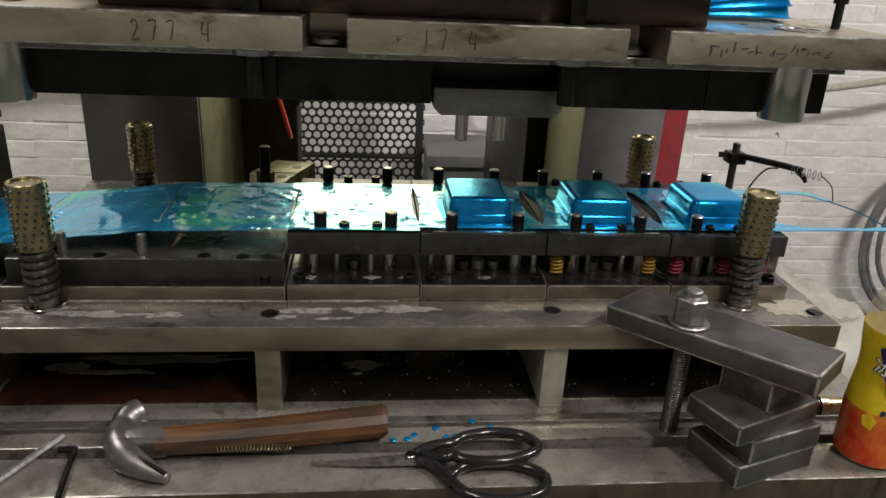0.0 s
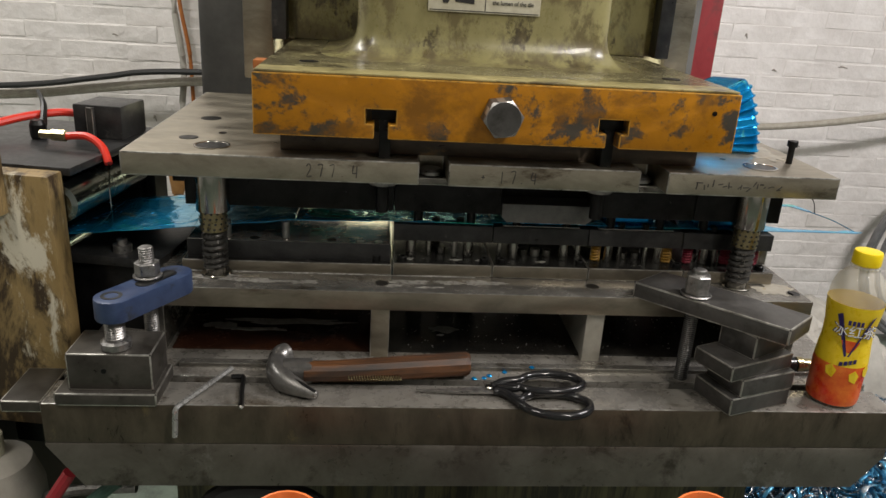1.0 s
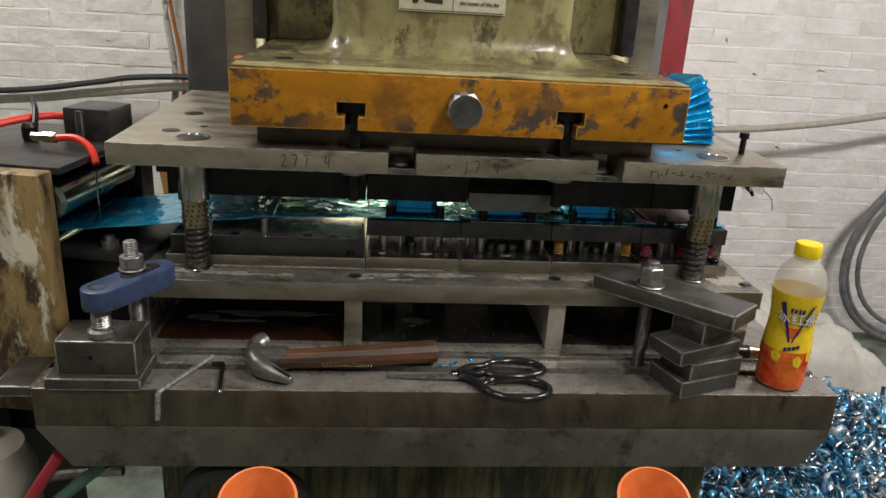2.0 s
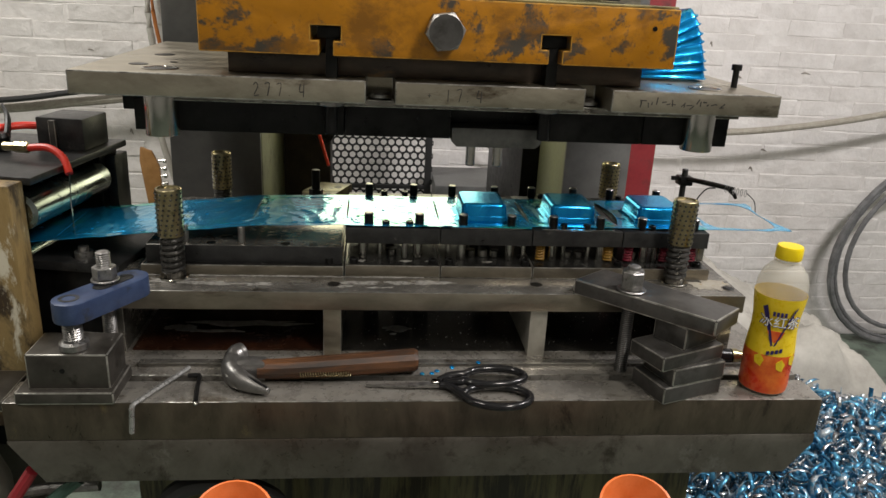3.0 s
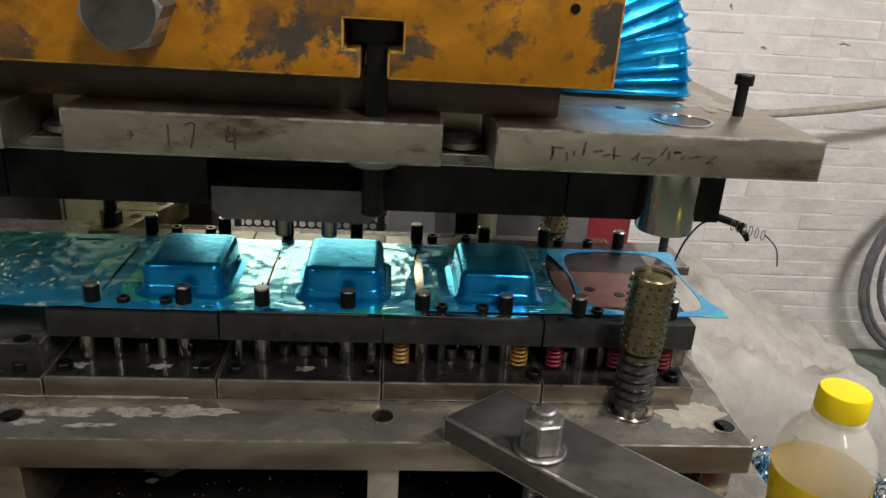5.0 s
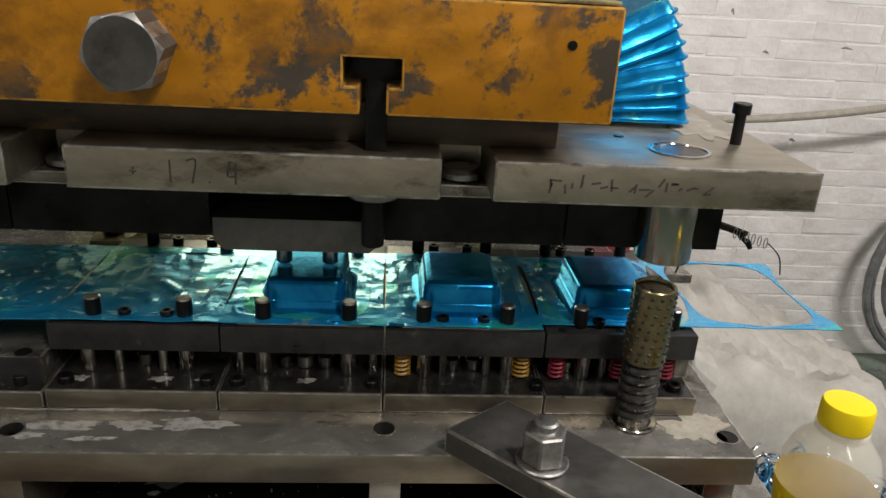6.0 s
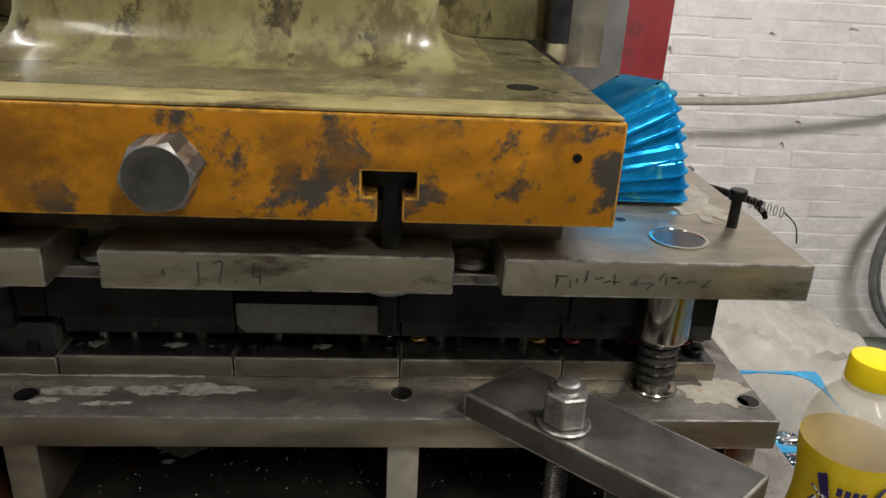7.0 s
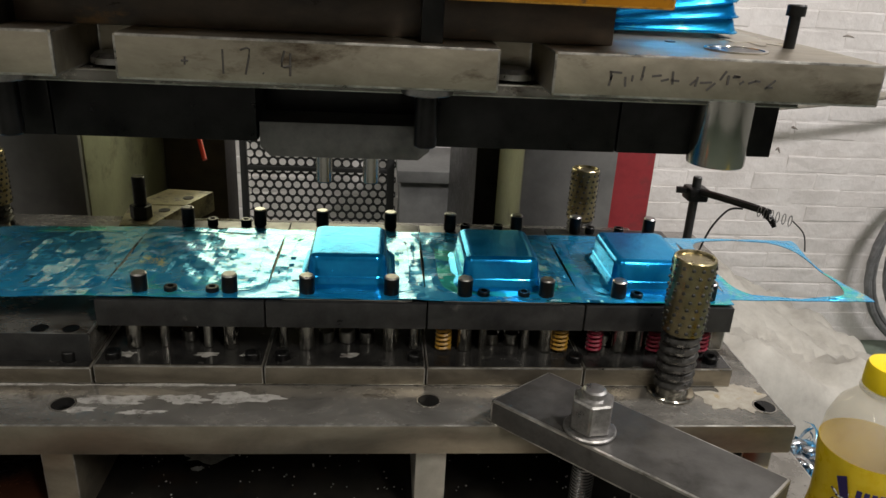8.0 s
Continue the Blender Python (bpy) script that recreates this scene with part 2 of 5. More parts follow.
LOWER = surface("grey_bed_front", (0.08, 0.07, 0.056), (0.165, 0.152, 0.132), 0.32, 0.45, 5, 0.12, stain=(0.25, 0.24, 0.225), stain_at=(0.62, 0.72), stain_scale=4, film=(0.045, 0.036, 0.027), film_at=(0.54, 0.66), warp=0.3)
PALE = surface("pale_yellow_paint", (0.2, 0.17, 0.07), (0.36, 0.31, 0.14), 0.34, 0.0, 10, 0.15, stain=(0.08, 0.064, 0.032), stain_at=(0.5, 0.6), stain_scale=9, warp=0.4)
TEA = plain("amber_tea", (0.7, 0.45, 0.15), 0.1, 0.0, 0.0, 0.8)
t_ = PET.node_tree
pick = t_.nodes.new("ShaderNodeMixShader")
see = t_.nodes.new("ShaderNodeBsdfTransparent")
see.inputs[0].default_value = (0.97, 0.96, 0.92, 1)
skin = t_.nodes.new("ShaderNodeBsdfPrincipled")
skin.inputs["Base Color"].default_value = (0.85, 0.83, 0.76, 1)
skin.inputs["Roughness"].default_value = 0.08
pick.inputs[0].default_value = 0.27
t_.links.new(see.outputs[0], pick.inputs[1])
t_.links.new(skin.outputs[0], pick.inputs[2])
t_.links.new(pick.outputs[0], t_.nodes["Material Output"].inputs["Surface"])
LABEL_Y = surface("yellow_label_film", (0.72, 0.5, 0.01), (0.8, 0.6, 0.03), 0.3, 0.0, 40, 0.02)
LABEL_R = surface("red_orange_label_film", (0.55, 0.035, 0.01), (0.75, 0.2, 0.03), 0.3, 0.0, 16, 0.02, spread=(0.4, 0.66))
NAVY = plain("navy_print", (0.03, 0.02, 0.12), 0.35)
WHITE_PRINT = plain("white_print", (0.8, 0.8, 0.8), 0.35)
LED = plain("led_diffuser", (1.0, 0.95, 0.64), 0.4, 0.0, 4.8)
PUDDLE = surface("milky_coolant", (0.25, 0.25, 0.24), (0.45, 0.45, 0.43), 0.12, 0.0, 60, 0.05)
SPILL = surface("dried_milky_coolant", (0.17, 0.166, 0.155), (0.34, 0.33, 0.31), 0.3, 0.0, 60, 0.2, stain=(0.12, 0.11, 0.1), stain_at=(0.55, 0.62), stain_scale=30)
DEPOSIT = surface("dried_cream_deposit", (0.23, 0.207, 0.165), (0.38, 0.355, 0.3), 0.5, 0.1, 40, 0.3, stain=(0.3, 0.22, 0.09), stain_at=(0.58, 0.66), stain_scale=40)
WIRE = surface("dark_spring_wire", (0.04, 0.039, 0.037), (0.1, 0.097, 0.093), 0.3, 0.7, 60, 0.05)
# edge wear, with the bright highlight along steel bevels painted into the colour
WORN_GLINT = surface("worn_highlit_edge", (0.2, 0.19, 0.17), (0.62, 0.6, 0.56), 0.34, 0.85, 25, 0.1, spread=(0.36, 0.62))
CHIP = surface("chipped_yellow_edge", (0.12, 0.07, 0.02), (0.5, 0.25, 0.03), 0.4, 0.1, 30, 0.1, spread=(0.36, 0.54))
EDGES = {BAR: WORN_GLINT, BLOCK: WORN_GLINT, BED: WORN_GLINT, SHOE: WORN_GLINT, SHOEFRONT: WORN_GLINT, GROUND: WORN_GLINT, BEDFRONT: WORN_GLINT, YELLOW: CHIP}
HAMMER = surface("dull_hammer_steel", (0.13, 0.125, 0.12), (0.24, 0.235, 0.225), 0.34, 0.75, 20, 0.15, stain=(0.06, 0.052, 0.045), stain_at=(0.58, 0.7), stain_scale=25)
HEADWOOD = surface("varnished_maple", (0.3, 0.15, 0.05), (0.42, 0.22, 0.08), 0.35, 0.0, 12, 0.05)
# brown riser steel, darkened to hold the shade under the flange
RISER = surface("brown_shaded_steel", (0.035, 0.026, 0.02), (0.1, 0.075, 0.055), 0.34, 0.4, 14, 0.1, stain=(0.16, 0.085, 0.03), stain_at=(0.63, 0.7), stain_scale=12, stretch=(0.5, 1, 1))
RUSTCORE = surface("brown_die_core", (0.12, 0.06, 0.05), (0.2, 0.11, 0.09), 0.45, 0.3, 30, 0.1)
CHUTE = surface("grey_green_chute", (0.04, 0.055, 0.05), (0.08, 0.1, 0.09), 0.5, 0.0, 20, 0.1)
ROLLER = surface("polished_roller", (0.24, 0.27, 0.265), (0.28, 0.31, 0.3), 0.22, 1.0, 6, 0.0, fine=12)
LEDGE = surface("oily_yellow_ledge", (0.13, 0.11, 0.055), (0.26, 0.23, 0.13), 0.35, 0.2, 20, 0.1, stain=(0.045, 0.036, 0.02), stain_at=(0.5, 0.6), stain_scale=25)
BOXBROWN = surface("dusty_brown_paint", (0.03, 0.023, 0.018), (0.07, 0.055, 0.04), 0.6, 0.0, 15, 0.1)
GREENROD = plain("green_rod_paint", (0.06, 0.13, 0.1), 0.5)
SCRAPBLUE = surface("blue_scrap_film", (0.04, 0.22, 0.42), (0.14, 0.42, 0.62), 0.2, 0.6, 10, 0.1, stain=(0.6, 0.66, 0.7), stain_at=(0.52, 0.6), stain_scale=14)
SCRAPDARK = surface("shaded_scrap", (0.02, 0.06, 0.1), (0.06, 0.12, 0.18), 0.4, 0.4, 20, 0.3)

# ---- building helpers ----
ORIGIN = {}


def thing(name, label, category, at=(0, 0, 0), group="", kind=""):
    e = new(name)
    e.empty_display_size = 0.05
    e.location = at
    ORIGIN[e] = Vector(at)
    return tagged(e, label, category, group, kind)


def part(name, bm, material, parent=None, label="", smooth=True):
    """Links a bmesh, modelled in world places, as one mesh object under its thing or part."""
    o = ORIGIN.get(parent, Vector((0, 0, 0)))
    bmesh.ops.translate(bm, verts=bm.verts, vec=-o)
    bmesh.ops.recalc_face_normals(bm, faces=bm.faces)
    edge = EDGES.get(material)
    if edge:
        # the narrow bevel faces take the worn edge, steel ones with a painted highlight
        for f in bm.faces:
            sides = [e.calc_length() for e in f.edges]
            if len(sides) == 4 and min(sides) < 0.0022 and max(sides) > 6 * min(sides):
                f.material_index = 1
    me = bpy.data.meshes.new(name)
    bm.to_mesh(me)
    bm.free()
    if smooth:
        me.shade_smooth()
    if smooth is True:
        me.set_sharp_from_angle(angle=radians(24))
    me.materials.append(material)
    if edge:
        me.materials.append(edge)
    ob = new(name, me)
    if parent:
        ob.parent = parent
        ORIGIN[ob] = o
    else:
        ORIGIN[ob] = Vector((0, 0, 0))
    if label:
        ob["label"] = label
    return ob


def face(ob, material, test):
    """Gives another surface to the faces whose normal and middle pass a test."""
    ob.data.materials.append(material)
    k = len(ob.data.materials) - 1
    for p in ob.data.polygons:
        if test(p.normal, p.center):
            p.material_index = k
    return ob


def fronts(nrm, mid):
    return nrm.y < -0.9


def box(x0, x1, y0, y1, z0, z1, bevel=0.0015, bm=None, m=None, segs=2):
    own = bmesh.new()
    bmesh.ops.create_cube(own, size=1)
    for v in own.verts:
        v.co = Vector(((x0 + x1) / 2 + v.co.x * (x1 - x0), (y0 + y1) / 2 + v.co.y * (y1 - y0), (z0 + z1) / 2 + v.co.z * (z1 - z0)))
    if bevel:
        bmesh.ops.bevel(own, geom=own.edges[:], offset=bevel, segments=segs, affect="EDGES", profile=0.6)
    return join(bm, own, m)


def join(bm, own, m=None):
    if m is not None:
        own.transform(m)
    if bm is None:
        return own
    me = bpy.data.meshes.new("tmp")
    own.to_mesh(me)
    own.free()
    bm.from_mesh(me)
    bpy.data.meshes.remove(me)
    return bm


def lathe(profile, at, segs=24, bm=None, m=None, axis="z", cap=True):
    """Turns (radius, height) pairs about an axis through at."""
    own = bmesh.new()
    rings = []
    for r, h in profile:
        rings.append([own.verts.new((r * math.cos(2 * math.pi * i / segs), r * math.sin(2 * math.pi * i / segs), h)) for i in range(segs)])
    for a, b in zip(rings, rings[1:]):
        for i in range(segs):
            own.faces.new((a[i], a[(i + 1) % segs], b[(i + 1) % segs], b[i]))
    if cap:
        own.faces.new(rings[0][::-1])
        own.faces.new(rings[-1])
    if axis == "y":
        own.transform(Matrix.Rotation(radians(-90), 4, "X"))
    if axis == "x":
        own.transform(Matrix.Rotation(radians(90), 4, "Y"))
    own.transform(Matrix.Translation(at))
    return join(bm, own, m)


def cyl(r, x, y, z0, z1, segs=20, bevel=0.001, bm=None):
    b = min(bevel, r * 0.4)
    return lathe([(r - b, z0), (r, z0 + b), (r, z1 - b), (r - b, z1)], (x, y, 0), segs, bm)


def smooth_path(points, steps=6):
    """A Catmull-Rom line through the points."""
    pts = [Vector(p) for p in points]
    out = []
    for i in range(len(pts) - 1):
        a, b, c, d = pts[max(i - 1, 0)], pts[i], pts[i + 1], pts[min(i + 2, len(pts) - 1)]
        for k in range(steps):
            u = k / steps
            out.append(0.5 * ((2 * b) + (c - a) * u + (2 * a - 5 * b + 4 * c - d) * u * u + (3 * b - a - 3 * c + d) * u ** 3))
    out.append(pts[-1])
    return out


def tube(points, radius, segs=8, bm=None, steps=6, closed=False, flat=1.0):
    """A rod along a smooth line; radius may be one number or one per given point."""
    line = smooth_path(points, steps) if steps else [Vector(p) for p in points]
    if isinstance(radius, (int, float)):
        radii = [radius] * len(line)
    else:
        radii = [float(np.interp(i / (len(line) - 1), np.linspace(0, 1, len(radius)), radius)) for i in range(len(line))]
    own = bmesh.new()
    rings = []
    up = Vector((0, 0, 1))
    for i, p in enumerate(line):
        if closed:
            d = line[(i + 1) % len(line)] - line[i - 1]
        else:
            d = line[min(i + 1, len(line) - 1)] - line[max(i - 1, 0)]
        d.normalize()
        side = d.cross(up)
        if side.length < 0.05:
            side = d.cross(Vector((0, 1, 0)))
        side.normalize()
        top = side.cross(d).normalized()
        rings.append([own.verts.new(p + side * radii[i] * math.cos(2 * math.pi * k / segs) + top * radii[i] * flat * math.sin(2 * math.pi * k / segs)) for k in range(segs)])
    pairs = list(zip(rings, rings[1:])) + ([(rings[-1], rings[0])] if closed else [])
    for a, b in pairs:
        for k in range(segs):
            own.faces.new((a[k], a[(k + 1) % segs], b[(k + 1) % segs], b[k]))
    if not closed:
        own.faces.new(rings[0][::-1])
        own.faces.new(rings[-1])
    return join(bm, own)


def helix(x, y, z0, z1, r, wire, turns, segs=6, axis="z", per=14, bm=None):
    n = int(turns * per)
    pts = []
    for i in range(n + 1):
        a, h = 2 * math.pi * i / per, z0 + (z1 - z0) * i / n
        pts.append((x + r * math.cos(a), y + r * math.sin(a), h))
    if axis == "x":
        pts = [(p[2], y + p[0] - x, p[1]) for p in pts]
    return tube(pts, wire, segs, bm, steps=0)


def prism(outline, z0, z1, bevel=0.0015, bm=None, m=None, segs=2):
    """An upright plate over an outline of (x, y)."""
    own = bmesh.new()
    low = [own.verts.new((x, y, z0)) for x, y in outline]
    top = [own.verts.new((x, y, z1)) for x, y in outline]
    own.faces.new(low[::-1])
    own.faces.new(top)
    k = len(outline)
    for i in range(k):
        own.faces.new((low[i], low[(i + 1) % k], top[(i + 1) % k], top[i]))
    bmesh.ops.recalc_face_normals(own, faces=own.faces)
    if bevel:
        bmesh.ops.bevel(own, geom=own.edges[:], offset=bevel, segments=segs, affect="EDGES", profile=0.6)
    return join(bm, own, m)


def hexagon(r, x, y, z0, z1, turn=0.0, bm=None):
    return prism([(x + r * math.cos(radians(60 * i + turn)), y + r * math.sin(radians(60 * i + turn))) for i in range(6)], z0, z1, 0.0012, bm, segs=1)


def upright(outline, y0, y1, bevel=0.0015, bm=None):
    """A plate over an outline of (x, z), from y0 to y1."""
    own = prism([(x, -z) for x, z in outline], y0, y1, bevel)
    own.transform(Matrix(((1, 0, 0, 0), (0, 0, 1, 0), (0, -1, 0, 0), (0, 0, 0, 1))))
    return join(bm, own)


# ---- timing of the press ----
PERIOD, BOTTOM = 2.66, 1.47
MID = 1.0976
PITCH = 0.1305


def slide_height(t):
    a = 2 * math.pi * (t - BOTTOM) / PERIOD
    return MID + 0.0821 * (-math.cos(a) + 0.025 * (1 - math.cos(2 * a)))


def lifter_drop(t):
    return min(0.0, slide_height(t) - 1.041)


def ease(t, a, b):
    u = min(1.0, max(0.0, (t - a) / (b - a)))
    return u * u * (3 - 2 * u)


def feed(t):
    return PITCH * sum(ease(t, BOTTOM + k * PERIOD + 0.77, BOTTOM + k * PERIOD + 1.08) for k in range(3))


TIMES = [i / 20 for i in range(161)]
WITH_SLIDE, WITH_LIFTER = [], []
# ---- the room ----
def setting(name, bm, material, label, category):
    return tagged(part(name, bm, material), label, category, kind="structure")


FLOOR_Z, WALL_Y = -0.15, 2.17
setting("floor", box(-3, 4, -3.2, 2.3, FLOOR_Z - 0.1, FLOOR_Z, 0), FLOOR, "worn green painted concrete workshop floor", "floor")
wall_north = setting("wall_north", box(-3, 4, WALL_Y, WALL_Y + 0.2, FLOOR_Z, 2.9, 0), WHITE, "whitewashed brick wall behind the press", "wall")
setting("wall_south", box(-3, 4, -3.3, -3.1, FLOOR_Z, 2.9, 0), PLASTER, "plain pale plaster wall", "wall")
setting("wall_west", box(-3.1, -2.9, -3.1, WALL_Y, FLOOR_Z, 2.9, 0), PLASTER, "plain pale plaster wall", "wall")
setting("wall_east", box(3.9, 4.1, -3.1, WALL_Y, FLOOR_Z, 2.9, 0), PLASTER, "plain pale plaster wall", "wall")
setting("ceiling", box(-3, 4, -3.2, 2.3, 2.9, 3.0, 0), PLASTER, "plain pale workshop ceiling", "ceiling")

# ---- press frame ----
press = thing("power_press", "grey-green C-frame power press, oily and worn", "press", (0.1, 0.65, FLOOR_Z))
part("upright", box(-0.36, -0.192, 0.65, 1.045, FLOOR_Z, 2.3, 0.006), FRAME, press)
part("upright", box(0.409, 0.53, 0.65, 0.9, FLOOR_Z, 2.3, 0.006), FRAME, press)
part("upright_face", box(-0.362, -0.194, 0.638, 0.648, 0.3, 2.2, 0.002), GREY, press, "dark grey cover plate")
part("upright_face", box(0.403, 0.535, 0.638, 0.648, 0.3, 2.2, 0.002), GREY, press, "dark grey cover plate")
part("rear_column", box(0.37, 0.5, 0.905, 1.4, FLOOR_Z, 2.3, 0.006), BLACK, press, "black rear column")
part("head", box(-0.36, 0.53, 0.66, 1.4, 1.36, 2.3, 0.01), FRAME, press)
part("red_side_cover", box(0.5, 0.69, 0.9, 0.94, FLOOR_Z, 2.2, 0.003), RED, press, "dull red sheet metal cover")
part("gib", box(-0.262, -0.215, 0.5, 0.637, 1.1, 2.2, 0.003), GROUND, press, "bare steel guide strip")
part("gib", box(0.428, 0.469, 0.5, 0.637, 1.1, 2.2, 0.003), GROUND, press, "bare steel guide strip")
part("base", box(-0.3, 0.5, 0.1, 0.78, FLOOR_Z, 0.688, 0.01), BASE_OLIVE, press, "oil-streaked olive press base")

# ---- bed ----
bed = thing("press_bed", "thick dark worn steel press bed with T-slots", "press bed", (0.1, 0.3, 0.69))
front = [(-0.41, 0.8), (-0.41, 0.745), (-0.372, 0.69), (0.572, 0.69), (0.605, 0.735), (0.605, 0.8)]
# the rail's front takes a darker, browner surface than its top
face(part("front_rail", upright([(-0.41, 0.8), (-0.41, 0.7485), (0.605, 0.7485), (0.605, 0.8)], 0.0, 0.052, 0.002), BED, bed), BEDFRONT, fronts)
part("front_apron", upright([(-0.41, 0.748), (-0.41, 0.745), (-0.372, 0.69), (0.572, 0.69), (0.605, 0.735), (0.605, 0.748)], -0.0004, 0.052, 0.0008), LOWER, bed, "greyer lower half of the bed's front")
part("rear_slab", upright(front, 0.066, 0.78, 0.002), BED, bed)
part("slot_floor", box(-0.40, 0.595, 0.053, 0.065, 0.70, 0.765, 0), BLACK, bed, "oily dark slot")
part("ledge", box(-0.28, 0.56, 0.088, 0.1, 0.8, 0.806, 0.001), SHOE, bed)
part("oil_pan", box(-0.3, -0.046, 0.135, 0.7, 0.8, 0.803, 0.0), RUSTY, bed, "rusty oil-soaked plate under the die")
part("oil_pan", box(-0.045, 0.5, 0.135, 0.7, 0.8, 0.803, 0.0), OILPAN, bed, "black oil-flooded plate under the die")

# ---- lower die ----
shoe = thing("lower_die_shoe", "oily ground steel lower die shoe on parallels", "die plate", (0.1, 0.33, 0.8))
face(part("plate", box(-0.335, 0.537, 0.112, 0.56, 0.8712, 0.897, 0.002), SHOE, shoe), SHOEFRONT, fronts)
for x in (-0.033, 0.249):
    part("parallel", box(x - 0.012, x + 0.012, 0.12, 0.55, 0.8, 0.871, 0.001), PALEBLOCK if x > 0 else GROUND, shoe)
part("parallel", box(0.508, 0.534, 0.13, 0.55, 0.8, 0.871, 0.001), SHOE, shoe)
part("parallel", box(-0.33, -0.306, 0.13, 0.55, 0.8, 0.871, 0.001), SHOE, shoe)
SEAMS = [-0.018, 0.115, 0.246, 0.378, 0.507]
part("sub_plate", box(-0.29, -0.02, 0.168, 0.37, 0.8975, 0.912, 0.001), SHOEFRONT, shoe)
# black sheets carry both the oil and the deep shadow of the gap
part("oil_film", box(-0.288, -0.022, 0.17, 0.369, 0.912, 0.9122, 0), OIL_SHADE, shoe, "black oil on the plate, gap shadow painted in")
for a, b in zip(SEAMS, SEAMS[1:]):
    part("sub_plate", box(a, b - 0.0012, 0.168, 0.37, 0.8975, 0.9143, 0.001), SHOEFRONT, shoe)
    part("oil_film", box(a + 0.0012, b - 0.0024, 0.17, 0.369, 0.9143, 0.9146, 0), OIL_SHADE, shoe, "black oil on the plate, gap shadow painted in")
# front face coloured darker: its shade against the lit top is painted in
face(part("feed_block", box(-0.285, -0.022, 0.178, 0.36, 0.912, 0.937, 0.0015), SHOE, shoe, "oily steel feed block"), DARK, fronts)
part("end_block", box(0.496, 0.509, 0.2, 0.36, 0.9145, 0.952, 0.0015), SHOE, shoe)

lifter = thing("lifter_plate", "dark spring-loaded lifter plates of the progressive die", "die plate", (0.25, 0.27, 0.94))
WITH_LIFTER.append(lifter)
for a, b in zip(SEAMS, SEAMS[1:]):
    part("plate", box(a, b - 0.0012, 0.186, 0.372, 0.940, 0.963, 0.0012), DARK, lifter)

for x, y in ((-0.245, 0.16), (0.451, 0.16), (-0.243, 0.506), (0.453, 0.502)):
    gp = thing("guide_post", "steel guide post with a brass ball cage", "guide post", (x, y, 0.897), "guide posts")
    low = 0.027 if y > 0.3 else 0.0
    part("post", cyl(0.0125, x, y, 0.897, 1.0165 - low), SHOE, gp)
    part("spring", helix(x, y, 0.904, 0.953 - low, 0.0122, 0.0042, 6 if not low else 3, 8), WIRE, gp, "flat dark coil spring round the post")
    part("collar", cyl(0.0195, x, y, 0.897, 0.9, 24), CHROME, gp)
    part("cage", lathe([(r, z - low) for r, z in ((0.0135, 0.956), (0.0166, 0.957), (0.0166, 1.0195), (0.0158, 1.0205), (0.0142, 1.0205), (0.0135, 1.0185))], (x, y, 0), 28), BRASS, gp, "brass ball cage")
    balls = bmesh.new()
    for row in range(9):
        for k in range(14):
            a = 2 * math.pi * (k + 0.2 * row) / 14
            bmesh.ops.create_icosphere(balls, subdivisions=1, radius=0.0019, matrix=Matrix.Translation((x + 0.0163 * math.cos(a), y + 0.0163 * math.sin(a), 0.961 - low + 0.0067 * row)))
    part("ball", balls, WIRE, gp, "rows of small steel balls")

# ---- slide and upper die (built at mid stroke) ----
slide = thing("press_slide", "worn yellow press slide with a grimy olive body", "press slide", (0.098, 0.35, MID + 0.028))
WITH_SLIDE.append(slide)
Y0, Y1 = MID + 0.028, MID + 0.098
flange_line = [(-0.184, Y0), (-0.047, Y0), (-0.047, MID + 0.045), (-0.057, MID + 0.045), (-0.057, MID + 0.062), (-0.022, MID + 0.062), (-0.022, MID + 0.045), (-0.031, MID + 0.045), (-0.031, Y0),
        (0.226, Y0), (0.226, MID + 0.045), (0.216, MID + 0.045), (0.216, MID + 0.062), (0.251, MID + 0.062), (0.251, MID + 0.045), (0.242, MID + 0.045), (0.242, Y0),
        (0.382, Y0), (0.382, Y1), (-0.184, Y1)]
part("flange", upright(flange_line, 0.104, 0.6, 0.0015), YELLOW, slide, "chipped yellow flange with two T-slots")
part("flange_top", box(-0.182, 0.380, 0.107, 0.149, Y1 + 0.0005, Y1 + 0.003, 0.001), PALE, slide, "pale oily front of the flange's top")
part("flange_top", box(-0.182, 0.380, 0.1493, 0.6, Y1 + 0.0005, Y1 + 0.003, 0.0), GRIME, slide, "grimy oil-covered top of the flange")
def rounded(x0, x1, y0, y1, grow, r, z, own, n=6):
    out = []
    for cx, cy, a0 in ((x1, y1, 0), (x0, y1, 90), (x0, y0, 180), (x1, y0, 270)):
        sx, sy = (-1 if cx == x1 else 1), (-1 if cy == y1 else 1)
        for i in range(n + 1):
            a = radians(a0 + 90 * i / n)
            out.append(own.verts.new((cx + sx * r + (r + grow) * math.cos(a), cy + sy * r + (r + grow) * math.sin(a), z)))
    return out


def loft(rings, own):
    for a, b in zip(rings, rings[1:]):
        for i in range(len(a)):
            own.faces.new((a[i], a[(i + 1) % len(a)], b[(i + 1) % len(b)], b[i]))
    own.faces.new(rings[0][::-1])
    own.faces.new(rings[-1])
    return own


body = bmesh.new()
loft([rounded(-0.075, 0.272, 0.285, 0.64, g, 0.03, Y1 + 0.003 + h, body) for g, h in
      ((0.05, 0.0), (0.036, 0.0012), (0.023, 0.004), (0.013, 0.0095), (0.006, 0.018), (0.002, 0.028), (0.0, 0.04), (0.0, 0.62))], body)
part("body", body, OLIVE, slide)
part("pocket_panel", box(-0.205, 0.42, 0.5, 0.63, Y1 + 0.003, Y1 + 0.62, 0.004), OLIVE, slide)
